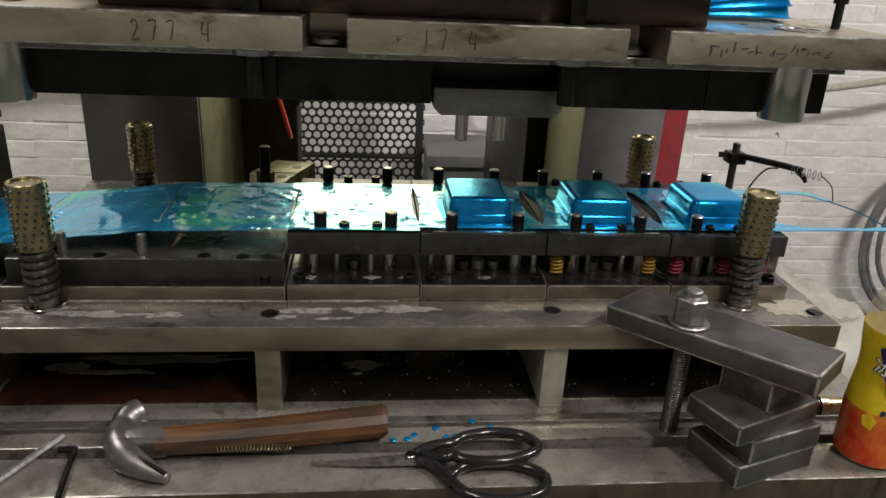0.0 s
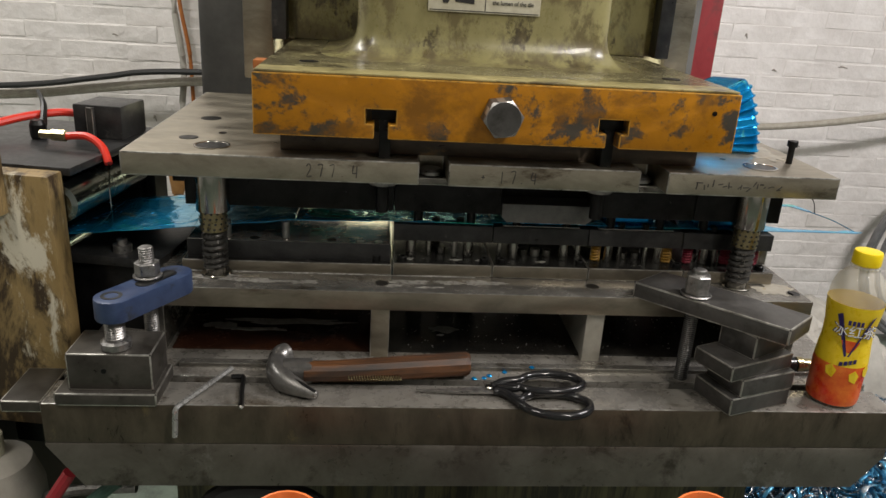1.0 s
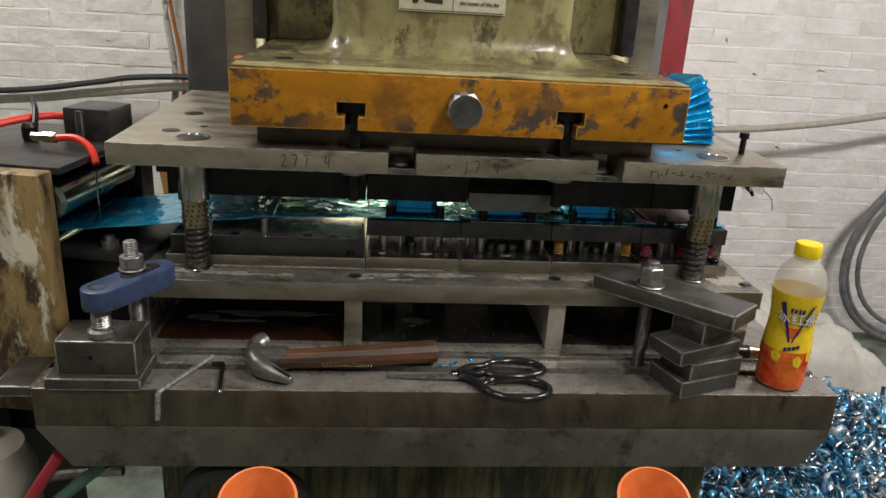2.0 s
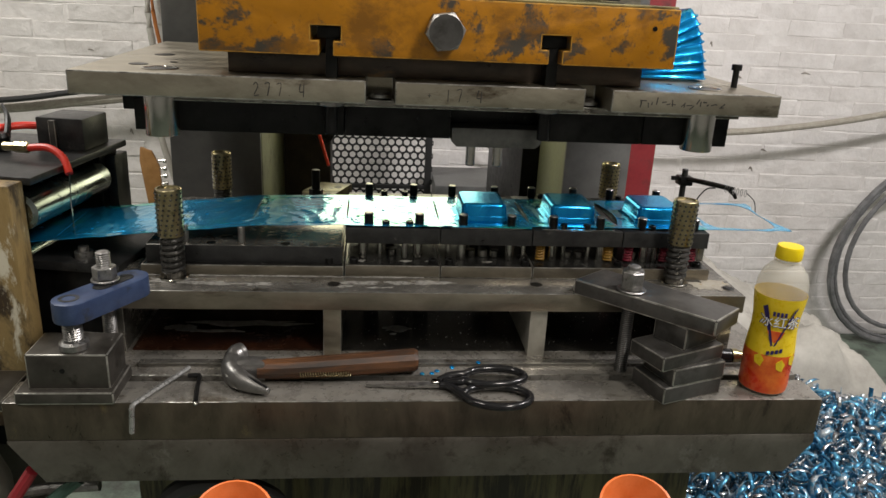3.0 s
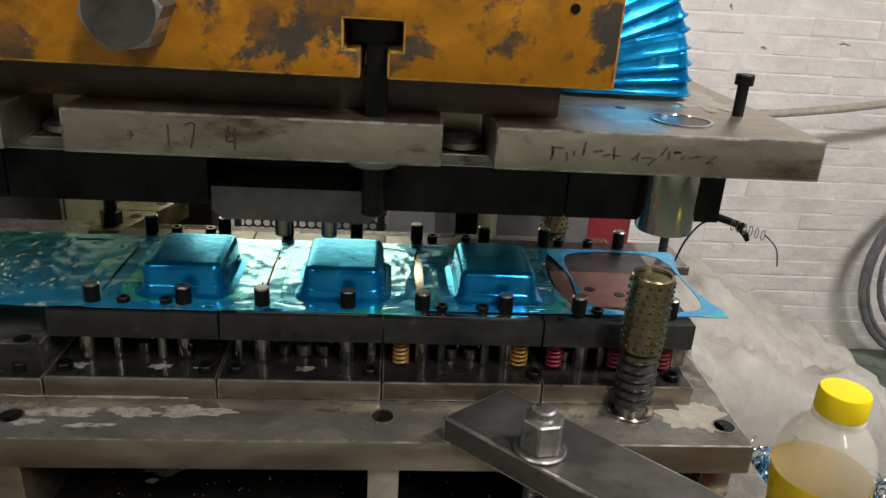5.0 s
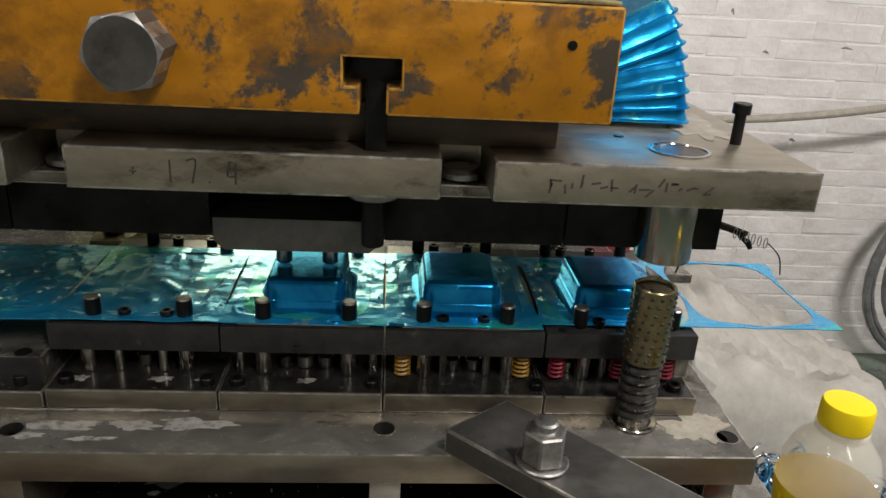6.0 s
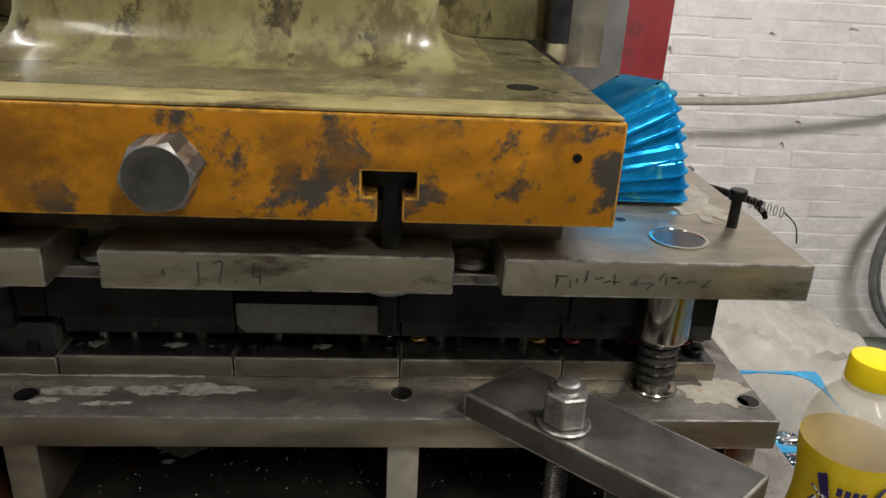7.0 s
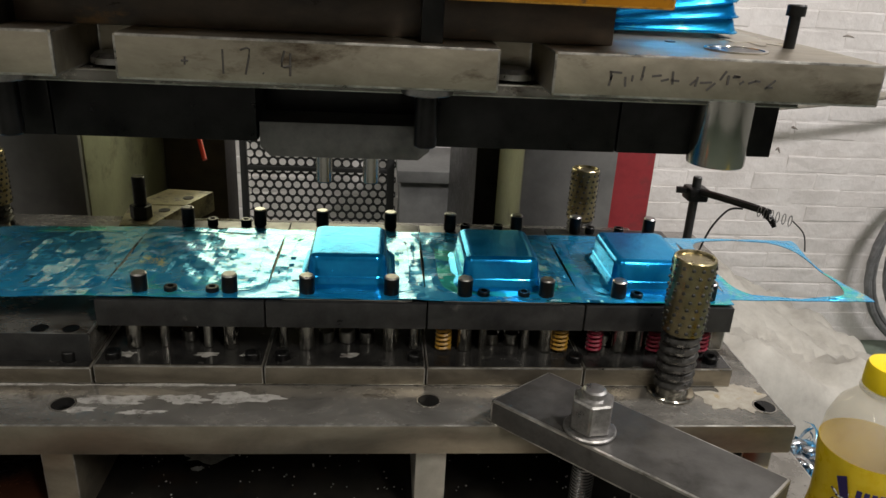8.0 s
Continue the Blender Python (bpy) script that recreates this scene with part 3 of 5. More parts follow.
for x0, x1 in ((-0.213, -0.19), (0.4, 0.424)):
    part("guide_rib", box(x0, x1, 0.47, 0.63, Y1 + 0.003, Y1 + 0.62, 0.004), DARK, slide, "oily dark guide edge")
def bolt_head(r, rc, long, turn, segs=60):
    """A hexagonal head along -y whose front corners are turned off to a round face."""
    own = bmesh.new()
    back, side, chamfer = [], [], []
    for i in range(segs):
        a = 2 * math.pi * i / segs
        off = (math.degrees(a) % 60) - 30
        rad = r * math.cos(radians(30)) / math.cos(radians(off))
        c, d = math.cos(a + radians(turn)), math.sin(a + radians(turn))
        back.append(own.verts.new((rad * c, 0, rad * d)))
        side.append(own.verts.new((rad * c, -long + max(0.0, rad - rc) * 0.75, rad * d)))
        chamfer.append(own.verts.new((rc * 0.985 * c, -long, rc * 0.985 * d)))
    return loft([back, side, chamfer], own)


own = bolt_head(0.0232, 0.0198, 0.03, 8)
own.transform(Matrix.Translation((0.098, 0.1045, MID + 0.062)))
face(part("adjusting_bolt", own, BAR, slide, "large hexagonal bolt head"), BOLT, lambda nrm, mid: -0.97 < nrm.y < -0.25)

part("stop_block", box(-0.215, -0.184, 0.3, 0.33, Y1 - 0.022, Y1 - 0.01, 0.002), RUST, slide, "rusty orange stop block")
for x, z in ((0.352, MID + 0.075),):
    part("dowel_hole", lathe([(0.003, 0.0), (0.003, 0.0012)], (x, 0.1032, z), 12, axis="y"), BLACK, slide)
for x, y in ((0.33, 0.2), (-0.13, 0.2)):
    part("tapped_hole", cyl(0.012, x, y, Y1 + 0.003, Y1 + 0.0036, 20, 0.0001), BLACK, slide)

upper = thing("upper_die_shoe", "ground steel upper die shoe with slots and bushings", "die plate", (0.1, 0.33, MID - 0.03))
WITH_SLIDE.append(upper)
P0, P1 = MID - 0.028, MID
part("plate", prism([(-0.338, 0.114), (0.008, 0.114), (0.008, 0.19), (0.043, 0.19), (0.043, 0.114), (0.279, 0.114), (0.279, 0.19), (0.313, 0.19), (0.313, 0.114), (0.534, 0.114), (0.534, 0.56), (-0.338, 0.56)], P0, P1, 0.0018), GROUND, upper)
part("riser", box(-0.16, 0.36, 0.15, 0.5, P1, Y0, 0.002), RISER, upper, "brown riser plate, gap shade in its colour")
part("backing_plate", box(-0.25, 0.5, 0.15, 0.39, P0 - 0.009, P0, 0.001), SHOE, upper)
for a, b in ((-0.28, -0.02), (-0.019, 0.118), (0.243, 0.376), (0.377, 0.495)):
    part("punch_plate", box(a, b, 0.165, 0.38, MID - 0.077, P0 - 0.009, 0.0012), BLACK, upper)
part("stripper", upright([(0.12, MID - 0.062), (0.12, MID - 0.08), (0.127, MID - 0.087), (0.232, MID - 0.087), (0.24, MID - 0.08), (0.24, MID - 0.062)], 0.163, 0.375, 0.001), STRIP, upper, "grey spring stripper plate")
for x, y in ((-0.245, 0.16), (0.451, 0.16), (-0.243, 0.506), (0.453, 0.502)):
    part("bushing", lathe([(0.0183, P0 - 0.053), (0.0202, P0 - 0.053), (0.0207, P0 - 0.0518), (0.0207, P0), (0.0183, P0)], (x, y, 0), 32, cap=False), CHROME, upper, "polished steel bushing")

# ---- strip ----
strip = thing("blue_film_strip", "blue film-covered steel strip feeding through the die", "metal strip", (0.05, 0.26, 0.966))
ys0, ys1 = 0.188, 0.342
HX, HY, CY, TALL = 0.033, 0.039, 0.252, 0.026
WX, WY = 0.053, 0.062


def barrel(y, late):
    """Half the width of the blank at a place across the strip; late blanks sit further back in a drawn-in strip."""
    mid, half = (0.2698, 0.0663) if late else (0.2635, 0.064)
    v = min(1.0, abs(y - mid) / half)
    return WX * (1 - v ** 5) ** 0.2


def rows_y(late):
    front_y = 0.1965 if late else 0.188
    return [front_y + (0.342 - front_y) * i / 40 for i in range(41)]


def ripple(x, y):
    crease = 1 - abs(noise.noise((x * 38, y * 22 + x * 9, 4.1)))
    return 0.0008 * noise.noise((x * 45, y * 30, 0.3)) + 0.0004 * noise.noise((x * 110, y * 90, 1.3)) + 0.0006 * crease ** 6


def sheet(own, xa, xb, xc, xd, y, yy, n=1):
    """A thin plate between two rows; its ends run from (xa, y) to (xd, yy) and from (xb, y) to (xc, yy)."""
    for i in range(n):
        f, g = i / n, (i + 1) / n
        p = [(xa + (xb - xa) * f, y), (xa + (xb - xa) * g, y), (xd + (xc - xd) * g, yy), (xd + (xc - xd) * f, yy)]
        if max(p[1][0] - p[0][0], p[2][0] - p[3][0]) < 2e-5:
            continue
        lo = [own.verts.new((a, b, 0.9655 + ripple(a, b))) for a, b in p]
        hi = [own.verts.new(v.co + Vector((0, 0, 0.0007))) for v in lo]
        own.faces.new(lo[::-1])
        own.faces.new(hi)
        for k in range(4):
            own.faces.new((lo[k], lo[(k + 1) % 4], hi[(k + 1) % 4], hi[k]))




def web(cx, slit, slit_left, late):
    """One pitch of strip round the blank's opening, with a bowed gap at either end."""
    own = bmesh.new()
    a, b = cx - PITCH / 2, cx + PITCH / 2

    def gap(y, w):
        u = (y - 0.2698) / 0.06
        return max(0.0, 1 - u * u) * w

    for y, yy in zip(rows_y(late), rows_y(late)[1:]):
        la, lb, ra, rb = a + gap(y, slit_left), a + gap(yy, slit_left), b - gap(y, slit), b - gap(yy, slit)
        sheet(own, la, cx - barrel(y, late), cx - barrel(yy, late), lb, y, yy, 6)
        sheet(own, cx + barrel(y, late), ra, rb, cx + barrel(yy, late), y, yy, 8)
    bmesh.ops.remove_doubles(own, verts=own.verts, dist=1e-6)
    return own


def blank(cx, late):
    """The panel inside the opening, cut out with its cup at the last station."""
    own = bmesh.new()
    for y, yy in zip(rows_y(late), rows_y(late)[1:]):
        sheet(own, cx - barrel(y, late) + 0.0003, cx + barrel(y, late) - 0.0003, cx + barrel(yy, late) - 0.0003, cx - barrel(yy, late) + 0.0003, y, yy, 26)
    bmesh.ops.remove_doubles(own, verts=own.verts, dist=1e-6)
    return own


def scrap(cx):
    """A skeleton of strip whose cup has gone: two thin edges and a bridge that runs to a point."""
    a, b = cx - PITCH / 2, cx + PITCH / 2
    own = bmesh.new()
    for pts in (((a, 0.1965), (a, 0.222), (a + 0.03, 0.208), (b - 0.03, 0.206), (b - 0.012, 0.212), (b + 0.008, 0.204), (b - 0.004, 0.2), (a + 0.05, 0.199)),
                ((a, 0.342), (a, 0.318), (a + 0.03, 0.329), (b - 0.035, 0.326), (b - 0.02, 0.3), (b - 0.014, 0.302), (b - 0.026, 0.336), (a + 0.06, 0.338))):
        low = [own.verts.new((x, y, 0.9655)) for x, y in pts]
        top = [own.verts.new((x, y, 0.9664)) for x, y in pts]
        own.faces.new(low[::-1])
        own.faces.new(top)
        for i in range(len(pts)):
            own.faces.new((low[i], low[(i + 1) % len(pts)], top[(i + 1) % len(pts)], top[i]))
    tube([(b - 0.018, 0.302, 0.966), (b - 0.004, 0.26, 0.966), (b - 0.002, 0.204, 0.966)], 0.0008, 5, own)
    return own


def cup_shell(cx):
    """A drawn rectangular cup with rounded edges, a step low on its wall and a swept foot."""
    own = bmesh.new()
    rings = [(0.0075, 0.0), (0.0045, 0.0006), (0.0022, 0.002), (0.0012, 0.0045), (0.001, 0.0075), (0.0002, 0.0085), (-0.0006, 0.02), (-0.0013, 0.0228), (-0.0028, 0.0248), (-0.005, 0.0257), (-0.008, 0.026), (-0.0095, 0.02602)]
    made = [rounded(cx - HX, cx + HX, CY - HY, CY + HY, g, 0.0095, 0.9664 + h, own, 6) for g, h in rings]
    for a, b in zip(made, made[1:]):
        for i in range(len(a)):
            own.faces.new((a[i], a[(i + 1) % len(a)], b[(i + 1) % len(b)], b[i]))
    own.faces.new(made[-1])
    return own


CUPS, WEBS = [], []
for n in range(-4, 5):
    cx = 0.0485 + PITCH * n
    if n == 4:
        w = part("web", scrap(cx), FILM, strip, "thin skeleton of cut-out strip")
    else:
        w = part("web", web(cx, 0.0105 if n >= 1 else 0.004 if n == 0 else 0.0014, 0.0105 if n >= 2 else 0.004 if n == 1 else 0.0014, n >= 1), FILM, strip)
        panel = part("blank", blank(cx, n >= 1), FILM, strip)
        cup = part("cup", cup_shell(cx), FILM_CUP, strip, "drawn rectangular cup under blue film") if n > -3 else None
        CUPS.append((n, panel, cup))
    WEBS.append((n, w))
feed_end = part("feed_end", box(-1.4, 0.0485 - PITCH * 4.5, ys0, ys1, 0.9655, 0.9664, 0), FILM, strip)

# ---- die fittings ----
for x, tall in ((0.014, 1), (0.038, 0), (0.071, 0), (0.085, 1), (0.147, 1), (0.216, 1), (0.277, 1), (0.293, 0), (0.327, 0), (0.346, 1), (0.408, 1), (0.424, 0), (0.455, 0), (0.487, 1)):
    for y in (0.2, 0.36):
        if tall:
            face(part("guide_pin", cyl(0.0063, x, y, 0.963, 0.9815, 18, 0.0012), BLACK, lifter), BOLT, lambda nrm, mid: nrm.z > 0.3)
        else:
            screw = part("socket_screw", lathe([(0.0052, 0.963), (0.0052, 0.9695), (0.0047, 0.97), (0.0028, 0.97), (0.0028, 0.967)], (x, y, 0), 18), BLACK, lifter)
for x, kind in ((0.006, "p"), (0.03, "t"), (0.065, "t"), (0.084, "p"), (0.127, "t"), (0.146, "p"), (0.216, "p"), (0.236, "t"), (0.261, "y"), (0.279, "p"), (0.295, "t"),
                (0.332, "t"), (0.35, "p"), (0.362, "y"), (0.392, "r"), (0.415, "p"), (0.432, "t"), (0.446, "r"), (0.462, "p"), (0.487, "r")):
    y = 0.2 if kind in "pt" else 0.198
    if kind == "p":
        part("pillar", cyl(0.0066, x, y, 0.9145, 0.94, 18), CHROME, shoe, "oily bright steel pillar")
    elif kind == "t":
        part("pin", cyl(0.0036, x, y, 0.9145, 0.94, 14), CHROME, shoe, "thin bright steel pin")
    else:
        part("die_spring", helix(x, y, 0.9155, 0.94, 0.0058, 0.0014, 6, 5, per=12), SPRING_Y if kind == "y" else SPRING_R, shoe, "yellow die spring" if kind == "y" else "red die spring")
for x in (0.158, 0.175, 0.192, 0.043, 0.3, 0.318, 0.4, 0.44):
    for y in (0.212, 0.3):
        part("button", cyl(0.0068, x + 0.004, y, 0.9145, 0.9255 if y < 0.26 else 0.94, 16), CHROME, shoe)
for x in (-0.04, -0.006, 0.104, 0.128, 0.236, 0.372, 0.49):
    part("socket_screw", lathe([(0.0062, 0.9125), (0.0062, 0.92), (0.0056, 0.9206), (0.0034, 0.9206), (0.0034, 0.917)], (x, 0.181, 0), 18), BLACK, shoe)
part("die_core", box(0.4, 0.485, 0.215, 0.29, 0.9625, 0.9645, 0.0008), RUSTCORE, lifter, "brown die face with two holes")
for x, y in ((0.43, 0.25), (0.455, 0.24)):
    part("core_hole", cyl(0.005, x, y, 0.9645, 0.965, 16, 0.0001), BLACK, lifter)
for a, b in ((0.118, 0.243), (0.249, 0.375)):
    part("die_face", box(a + 0.01, b - 0.01, 0.19, 0.34, 0.963, 0.9642, 0.0004), CHROME, lifter, "bright die face under the strip")
for x, y in ((-0.032, 0.14), (0.247, 0.146), (0.523, 0.139)):
    part("counterbore", lathe([(0.0098, 0.897), (0.0098, 0.8976), (0.0086, 0.8976), (0.0086, 0.8972)], (x, y, 0), 24), SHOE, shoe)
    part("bolt_hole", cyl(0.0085, x, y, 0.8968, 0.8974, 20, 0.0001), BLACK, shoe)
for x, y in ((-0.1, 0.188), (-0.062, 0.186), (-0.038, 0.186), (-0.2, 0.188)):
    part("tapped_hole", cyl(0.0065, x, y, 0.9368, 0.9374, 16, 0.0001), BLACK, shoe)
for x in (-0.16, -0.235):
    part("strip_guide", cyl(0.0048, x, 0.192, 0.937, 0.96, 14), BOLT, shoe)
for x in (0.02, 0.07, 0.1, 0.2, 0.33):
    part("slug_chute", box(x - 0.012, x + 0.012, 0.3, 0.33, 0.83, 0.871, 0.001), CHUTE, shoe)
for x, y, h in ((0.045, 0.2, 0.015), (0.105, 0.2, 0.02), (0.13, 0.2, 0.012)):
    part("hanging_bolt", cyl(0.004, x, y, 0.871 - h, 0.8712, 10), BLACK, shoe)

for i, (x, y, w, h) in enumerate(((0.058, 0.2, 0.022, 0.012), (0.052, 0.182, 0.006, 0.004), (-0.16, 0.215, 0.09, 0.012), (-0.25, 0.2, 0.03, 0.012), (-0.2, 0.19, 0.05, 0.006))):
    pd = thing("coolant_puddle", "milky coolant puddle on the oily plate", "puddle", (x, y, 0.803), "puddles under the die")
    rr = random.Random(i)
    part("film", prism([(x + w * math.cos(a) * rr.uniform(0.5, 1.1), y + h * math.sin(a) * rr.uniform(0.5, 1.1)) for a in [2 * math.pi * q / 18 for q in range(18)]], 0.8031, 0.8037, 0), PUDDLE, pd)

def blotch(x, y, w, h, seed, n=44):
    """An uneven outline of a spill."""
    out = []
    for q in range(n):
        a = 2 * math.pi * q / n
        r = 1 + 0.9 * noise.noise((1.6 * math.cos(a), 1.6 * math.sin(a), seed)) + 0.35 * noise.noise((5 * math.cos(a), 5 * math.sin(a), seed + 7))
        out.append((x + w * r * math.cos(a), y + h * r * math.sin(a)))
    return out


for i, (x, y, w, h) in enumerate(((0.005, 0.1455, 0.028, 0.006), (0.052, 0.146, 0.02, 0.0055), (0.098, 0.149, 0.026, 0.006), (-0.02, 0.133, 0.012, 0.0035), (0.03, 0.13, 0.016, 0.003), (-0.2, 0.14, 0.04, 0.006), (-0.245, 0.15, 0.03, 0.008), (-0.13, 0.138, 0.02, 0.004), (-0.285, 0.128, 0.018, 0.004))):
    pd = thing("coolant_spill", "dried milky coolant spill on the die shoe", "puddle", (x, y, 0.897), "spills on the die shoe")
    part("film", prism(blotch(x, y, w, h, 3.7 * i + 1), 0.8971, 0.8974, 0), SPILL, pd)
crust = thing("dried_deposit", "pale cream deposit dried on the end of the die shoe", "puddle", (0.5, 0.17, 0.897), "spills on the die shoe")
part("film", prism(blotch(0.503, 0.152, 0.024, 0.024, 41.3, 70), 0.8971, 0.8974, 0), DEPOSIT, crust)
bead = thing("coolant_bead", "thin milky line of coolant along the die plates", "puddle", (-0.1, 0.167, 0.897), "spills on the die shoe")
part("line", tube([(-0.288 + 0.01 * q, 0.1668 + 0.0008 * noise.noise((q * 0.9, 0, 0)), 0.8973) for q in range(39)], [0.0009, 0.0016, 0.0006, 0.0014, 0.0012, 0.0005, 0.0015, 0.0008], 6), SPILL, bead)
for i, (x, w) in enumerate(((0.003, 0.006), (0.066, 0.008), (0.1, 0.006), (0.182, 0.007))):
    pd = thing("coolant_ring", "milky coolant pooled round a die pillar", "puddle", (x, 0.186, 0.9146), "spills on the die plates")
    part("film", prism(blotch(x, 0.186, w, 0.0035, 9.1 * i + 3), 0.9147, 0.915, 0), SPILL, pd)

# flakes strewn over the oil under the die
rnd = random.Random(31)
verts, faces = [], []
for i in range(170):
    x, y = rnd.uniform(0.0, 0.49), rnd.uniform(0.137, 0.26)
    if abs(x - 0.249) < 0.018:
        continue
    r, a = rnd.choice((0.0006, 0.0008, 0.0012)), rnd.uniform(0, 3)
    k = len(verts)
    for q in range(3):
        verts.append((x + r * math.cos(a + 2.1 * q), y + r * math.sin(a + 2.1 * q), 0.8033))
    verts.append((x, y, 0.8042))
    faces += [(k, k + 1, k + 3), (k + 1, k + 2, k + 3), (k + 2, k, k + 3)]
me = bpy.data.meshes.new("swarf")
me.from_pydata(verts, [], faces)
me.materials.append(PUDDLE)
tagged(new("swarf", me), "pale metal flakes strewn over black oil", "swarf", kind="stuff")

for x in (0.026, 0.052, 0.1, 0.128, 0.165, 0.19, 0.232, 0.262, 0.312, 0.362, 0.392, 0.44, 0.47):
    part("clearance_hole", lathe([(0.0036, 0.9631), (0.0036, 0.9634)], (x, 0.1925, 0), 14), BLACK, lifter)

# upper shoe fittings
for x in (-0.035, 0.235):
    part("washer", cyl(0.0175, x, 0.138, P0 - 0.006, P0 - 0.0002, 24), BOLT, upper)
    part("clamp_bolt", cyl(0.008, x, 0.138, P0 - 0.042, P0 - 0.006, 16), BLACK, upper)
    part("t_bolt", box(x - 0.0155, x + 0.0175, 0.124, 0.16, MID + 0.0465, MID + 0.0605, 0.001, box(x - 0.006, x + 0.008, 0.126, 0.156, P1, MID + 0.047, 0.001)), BLACK, upper, "black T-slot bolt")
for x in (0.0255, 0.296):
    part("dome_washer", lathe([(0.0155, P0 + 0.002), (0.0155, P0 + 0.006), (0.012, P0 + 0.009)], (x, 0.168, 0), 24), BOLT, upper)
for x, y in ((0.451, 0.16), (-0.243, 0.16)):
    part("bushing_rim", lathe([(0.0218, P1), (0.0218, P1 + 0.0012), (0.0195, P1 + 0.0012), (0.019, P1 + 0.0004)], (x, y, 0), 32), CHROME, upper)
    part("bushing_bore", cyl(0.0185, x, y, P1, P1 + 0.0005, 28, 0.0001), DARK, upper)
for x, y, r in ((0.418, 0.2, 0.004), (-0.28, 0.2, 0.012), (-0.28, 0.33, 0.014), (-0.245, 0.235, 0.005)):
    part("bolt_hole", cyl(r, x, y, P1, P1 + 0.0006, 20, 0.0001), BLACK, upper)
part("standing_screw", lathe([(0.0042, P1), (0.0042, P1 + 0.023), (0.0068, P1 + 0.023), (0.0068, P1 + 0.03), (0.0062, P1 + 0.031)], (0.505, 0.19, 0), 16), BLACK, upper, "black cap screw standing in its hole")
part("backing_block", box(0.119, 0.242, 0.2, 0.36, MID - 0.062, P0 - 0.0095, 0.001), BLACK, upper)
part("dried_deposit", prism(blotch(0.497, 0.245, 0.024, 0.045, 12.9, 70), P1 + 0.0001, P1 + 0.0004, 0), DEPOSIT, upper, "pale cream deposit on the plate")
part("end_stop", box(-0.304, -0.281, 0.2, 0.25, P0 - 0.03, P0 - 0.0005, 0.002), BLACK, upper)
pins = []
for x in (0.158, 0.197):
    pins.append(part("punch_pin", cyl(0.0068, x, 0.25, MID - 0.131, MID - 0.088, 20), CHROME, upper, "bright spring-loaded punch pin"))


# ---- writing ----
def letters(text, size, at, spin, material, parent, name, wrap=None, thin=0.0003, squash=1.0):
    """Words as a flat mesh in the plane given by spin, or wrapped round an upright cylinder."""
    c = bpy.data.curves.new("text", "FONT")
    c.body, c.size, c.align_x, c.align_y, c.extrude = text, size, "CENTER", "CENTER", thin
    o = new("text", c)
    bpy.context.view_layer.update()
    me = bpy.data.meshes.new_from_object(o.evaluated_get(bpy.context.evaluated_depsgraph_get()))
    bpy.data.objects.remove(o)
    own = bmesh.new()
    own.from_mesh(me)
    bpy.data.meshes.remove(me)
    for v in own.verts:
        v.co.x *= squash
    if wrap:
        cx, cy, r, turn = wrap
        for v in own.verts:
            a = radians(turn) + v.co.x / r
            rr = r + v.co.z
            v.co = Vector((cx + rr * math.sin(a), cy - rr * math.cos(a), at[2] + v.co.y))
    else:
        own.transform(Matrix.Translation(at) @ spin)
    return part(name, own, material, parent, smooth=False)


FACING = Matrix.Rotation(radians(90), 4, "X")
STROKES = {"1": [[(0.2, 0), (0.2, 1)]], "2": [[(0, 0.8), (0.25, 1), (0.5, 0.8), (0.45, 0.5), (0, 0), (0.6, 0.05)]], "7": [[(0, 0.95), (0.55, 1), (0.3, 0)]],
           "4": [[(0.15, 1), (0.0, 0.4), (0.6, 0.42)], [(0.5, 0.95), (0.48, 0)]], ".": [[(0.1, 0.1), (0.16, 0.06)]], "+": [[(0, 0.5), (0.5, 0.52)], [(0.25, 0.3), (0.25, 0.75)]]}


def by_hand(text, x, z, tall, step):
    """Digits drawn by hand with a worn marker on the front of the upper shoe."""
    rr = random.Random(len(text))
    own = bmesh.new()
    for i, ch in enumerate(text):
        for s_ in STROKES[ch]:
            pts = [(x + step * i + tall * 0.62 * a + rr.uniform(-0.0004, 0.0004), 0.1139, z + tall * b * rr.uniform(0.94, 1.0)) for a, b in s_]
            tube(pts, rr.uniform(0.0006, 0.0009), 6, own, steps=3)
    return part("marker_writing", own, CHALK, upper)


by_hand("277.4", -0.125, MID - 0.022, 0.0155, 0.0135)
by_hand("+", 0.083, MID - 0.021, 0.012, 0.013)
by_hand("17.4", 0.106, MID - 0.022, 0.0155, 0.0125)
rnd = random.Random(5)
for i in range(11):
    x, z = 0.352 + 0.0105 * i, MID - 0.0145 + rnd.uniform(-0.002, 0.002)
    for q in range(rnd.choice((2, 2, 3))):
        tilt, long = rnd.choice((0.05, 0.1, 1.5, 1.4, 0.7)) + rnd.uniform(-0.2, 0.2), rnd.uniform(0.003, 0.0085)
        stroke = box(-0.0007, 0.0007, 0.1135, 0.1139, -long / 2, long / 2, 0, m=Matrix.Translation((x + rnd.uniform(-0.003, 0.003), 0, z + rnd.uniform(-0.003, 0.003))) @ Matrix.Rotation(tilt, 4, "Y"))
        part("marker_stroke", stroke, CHALK, upper)

sign = thing("danger_sign", "grimy red and white danger sign on the slide", "sign", (0.093, 0.284, MID + 0.165))
WITH_SLIDE.append(sign)
sx0, sx1, sz0, szm, sz1 = 0.018, 0.168, MID + 0.165, MID + 0.222, MID + 0.262
part("board", box(sx0, sx1, 0.2825, 0.2845, sz0, sz1, 0.0004), SIGN_WHITE, sign)
part("header", box(sx0 + 0.001, sx1 - 0.001, 0.2818, 0.2827, szm, sz1 - 0.001, 0), SIGN_RED, sign, "red header")
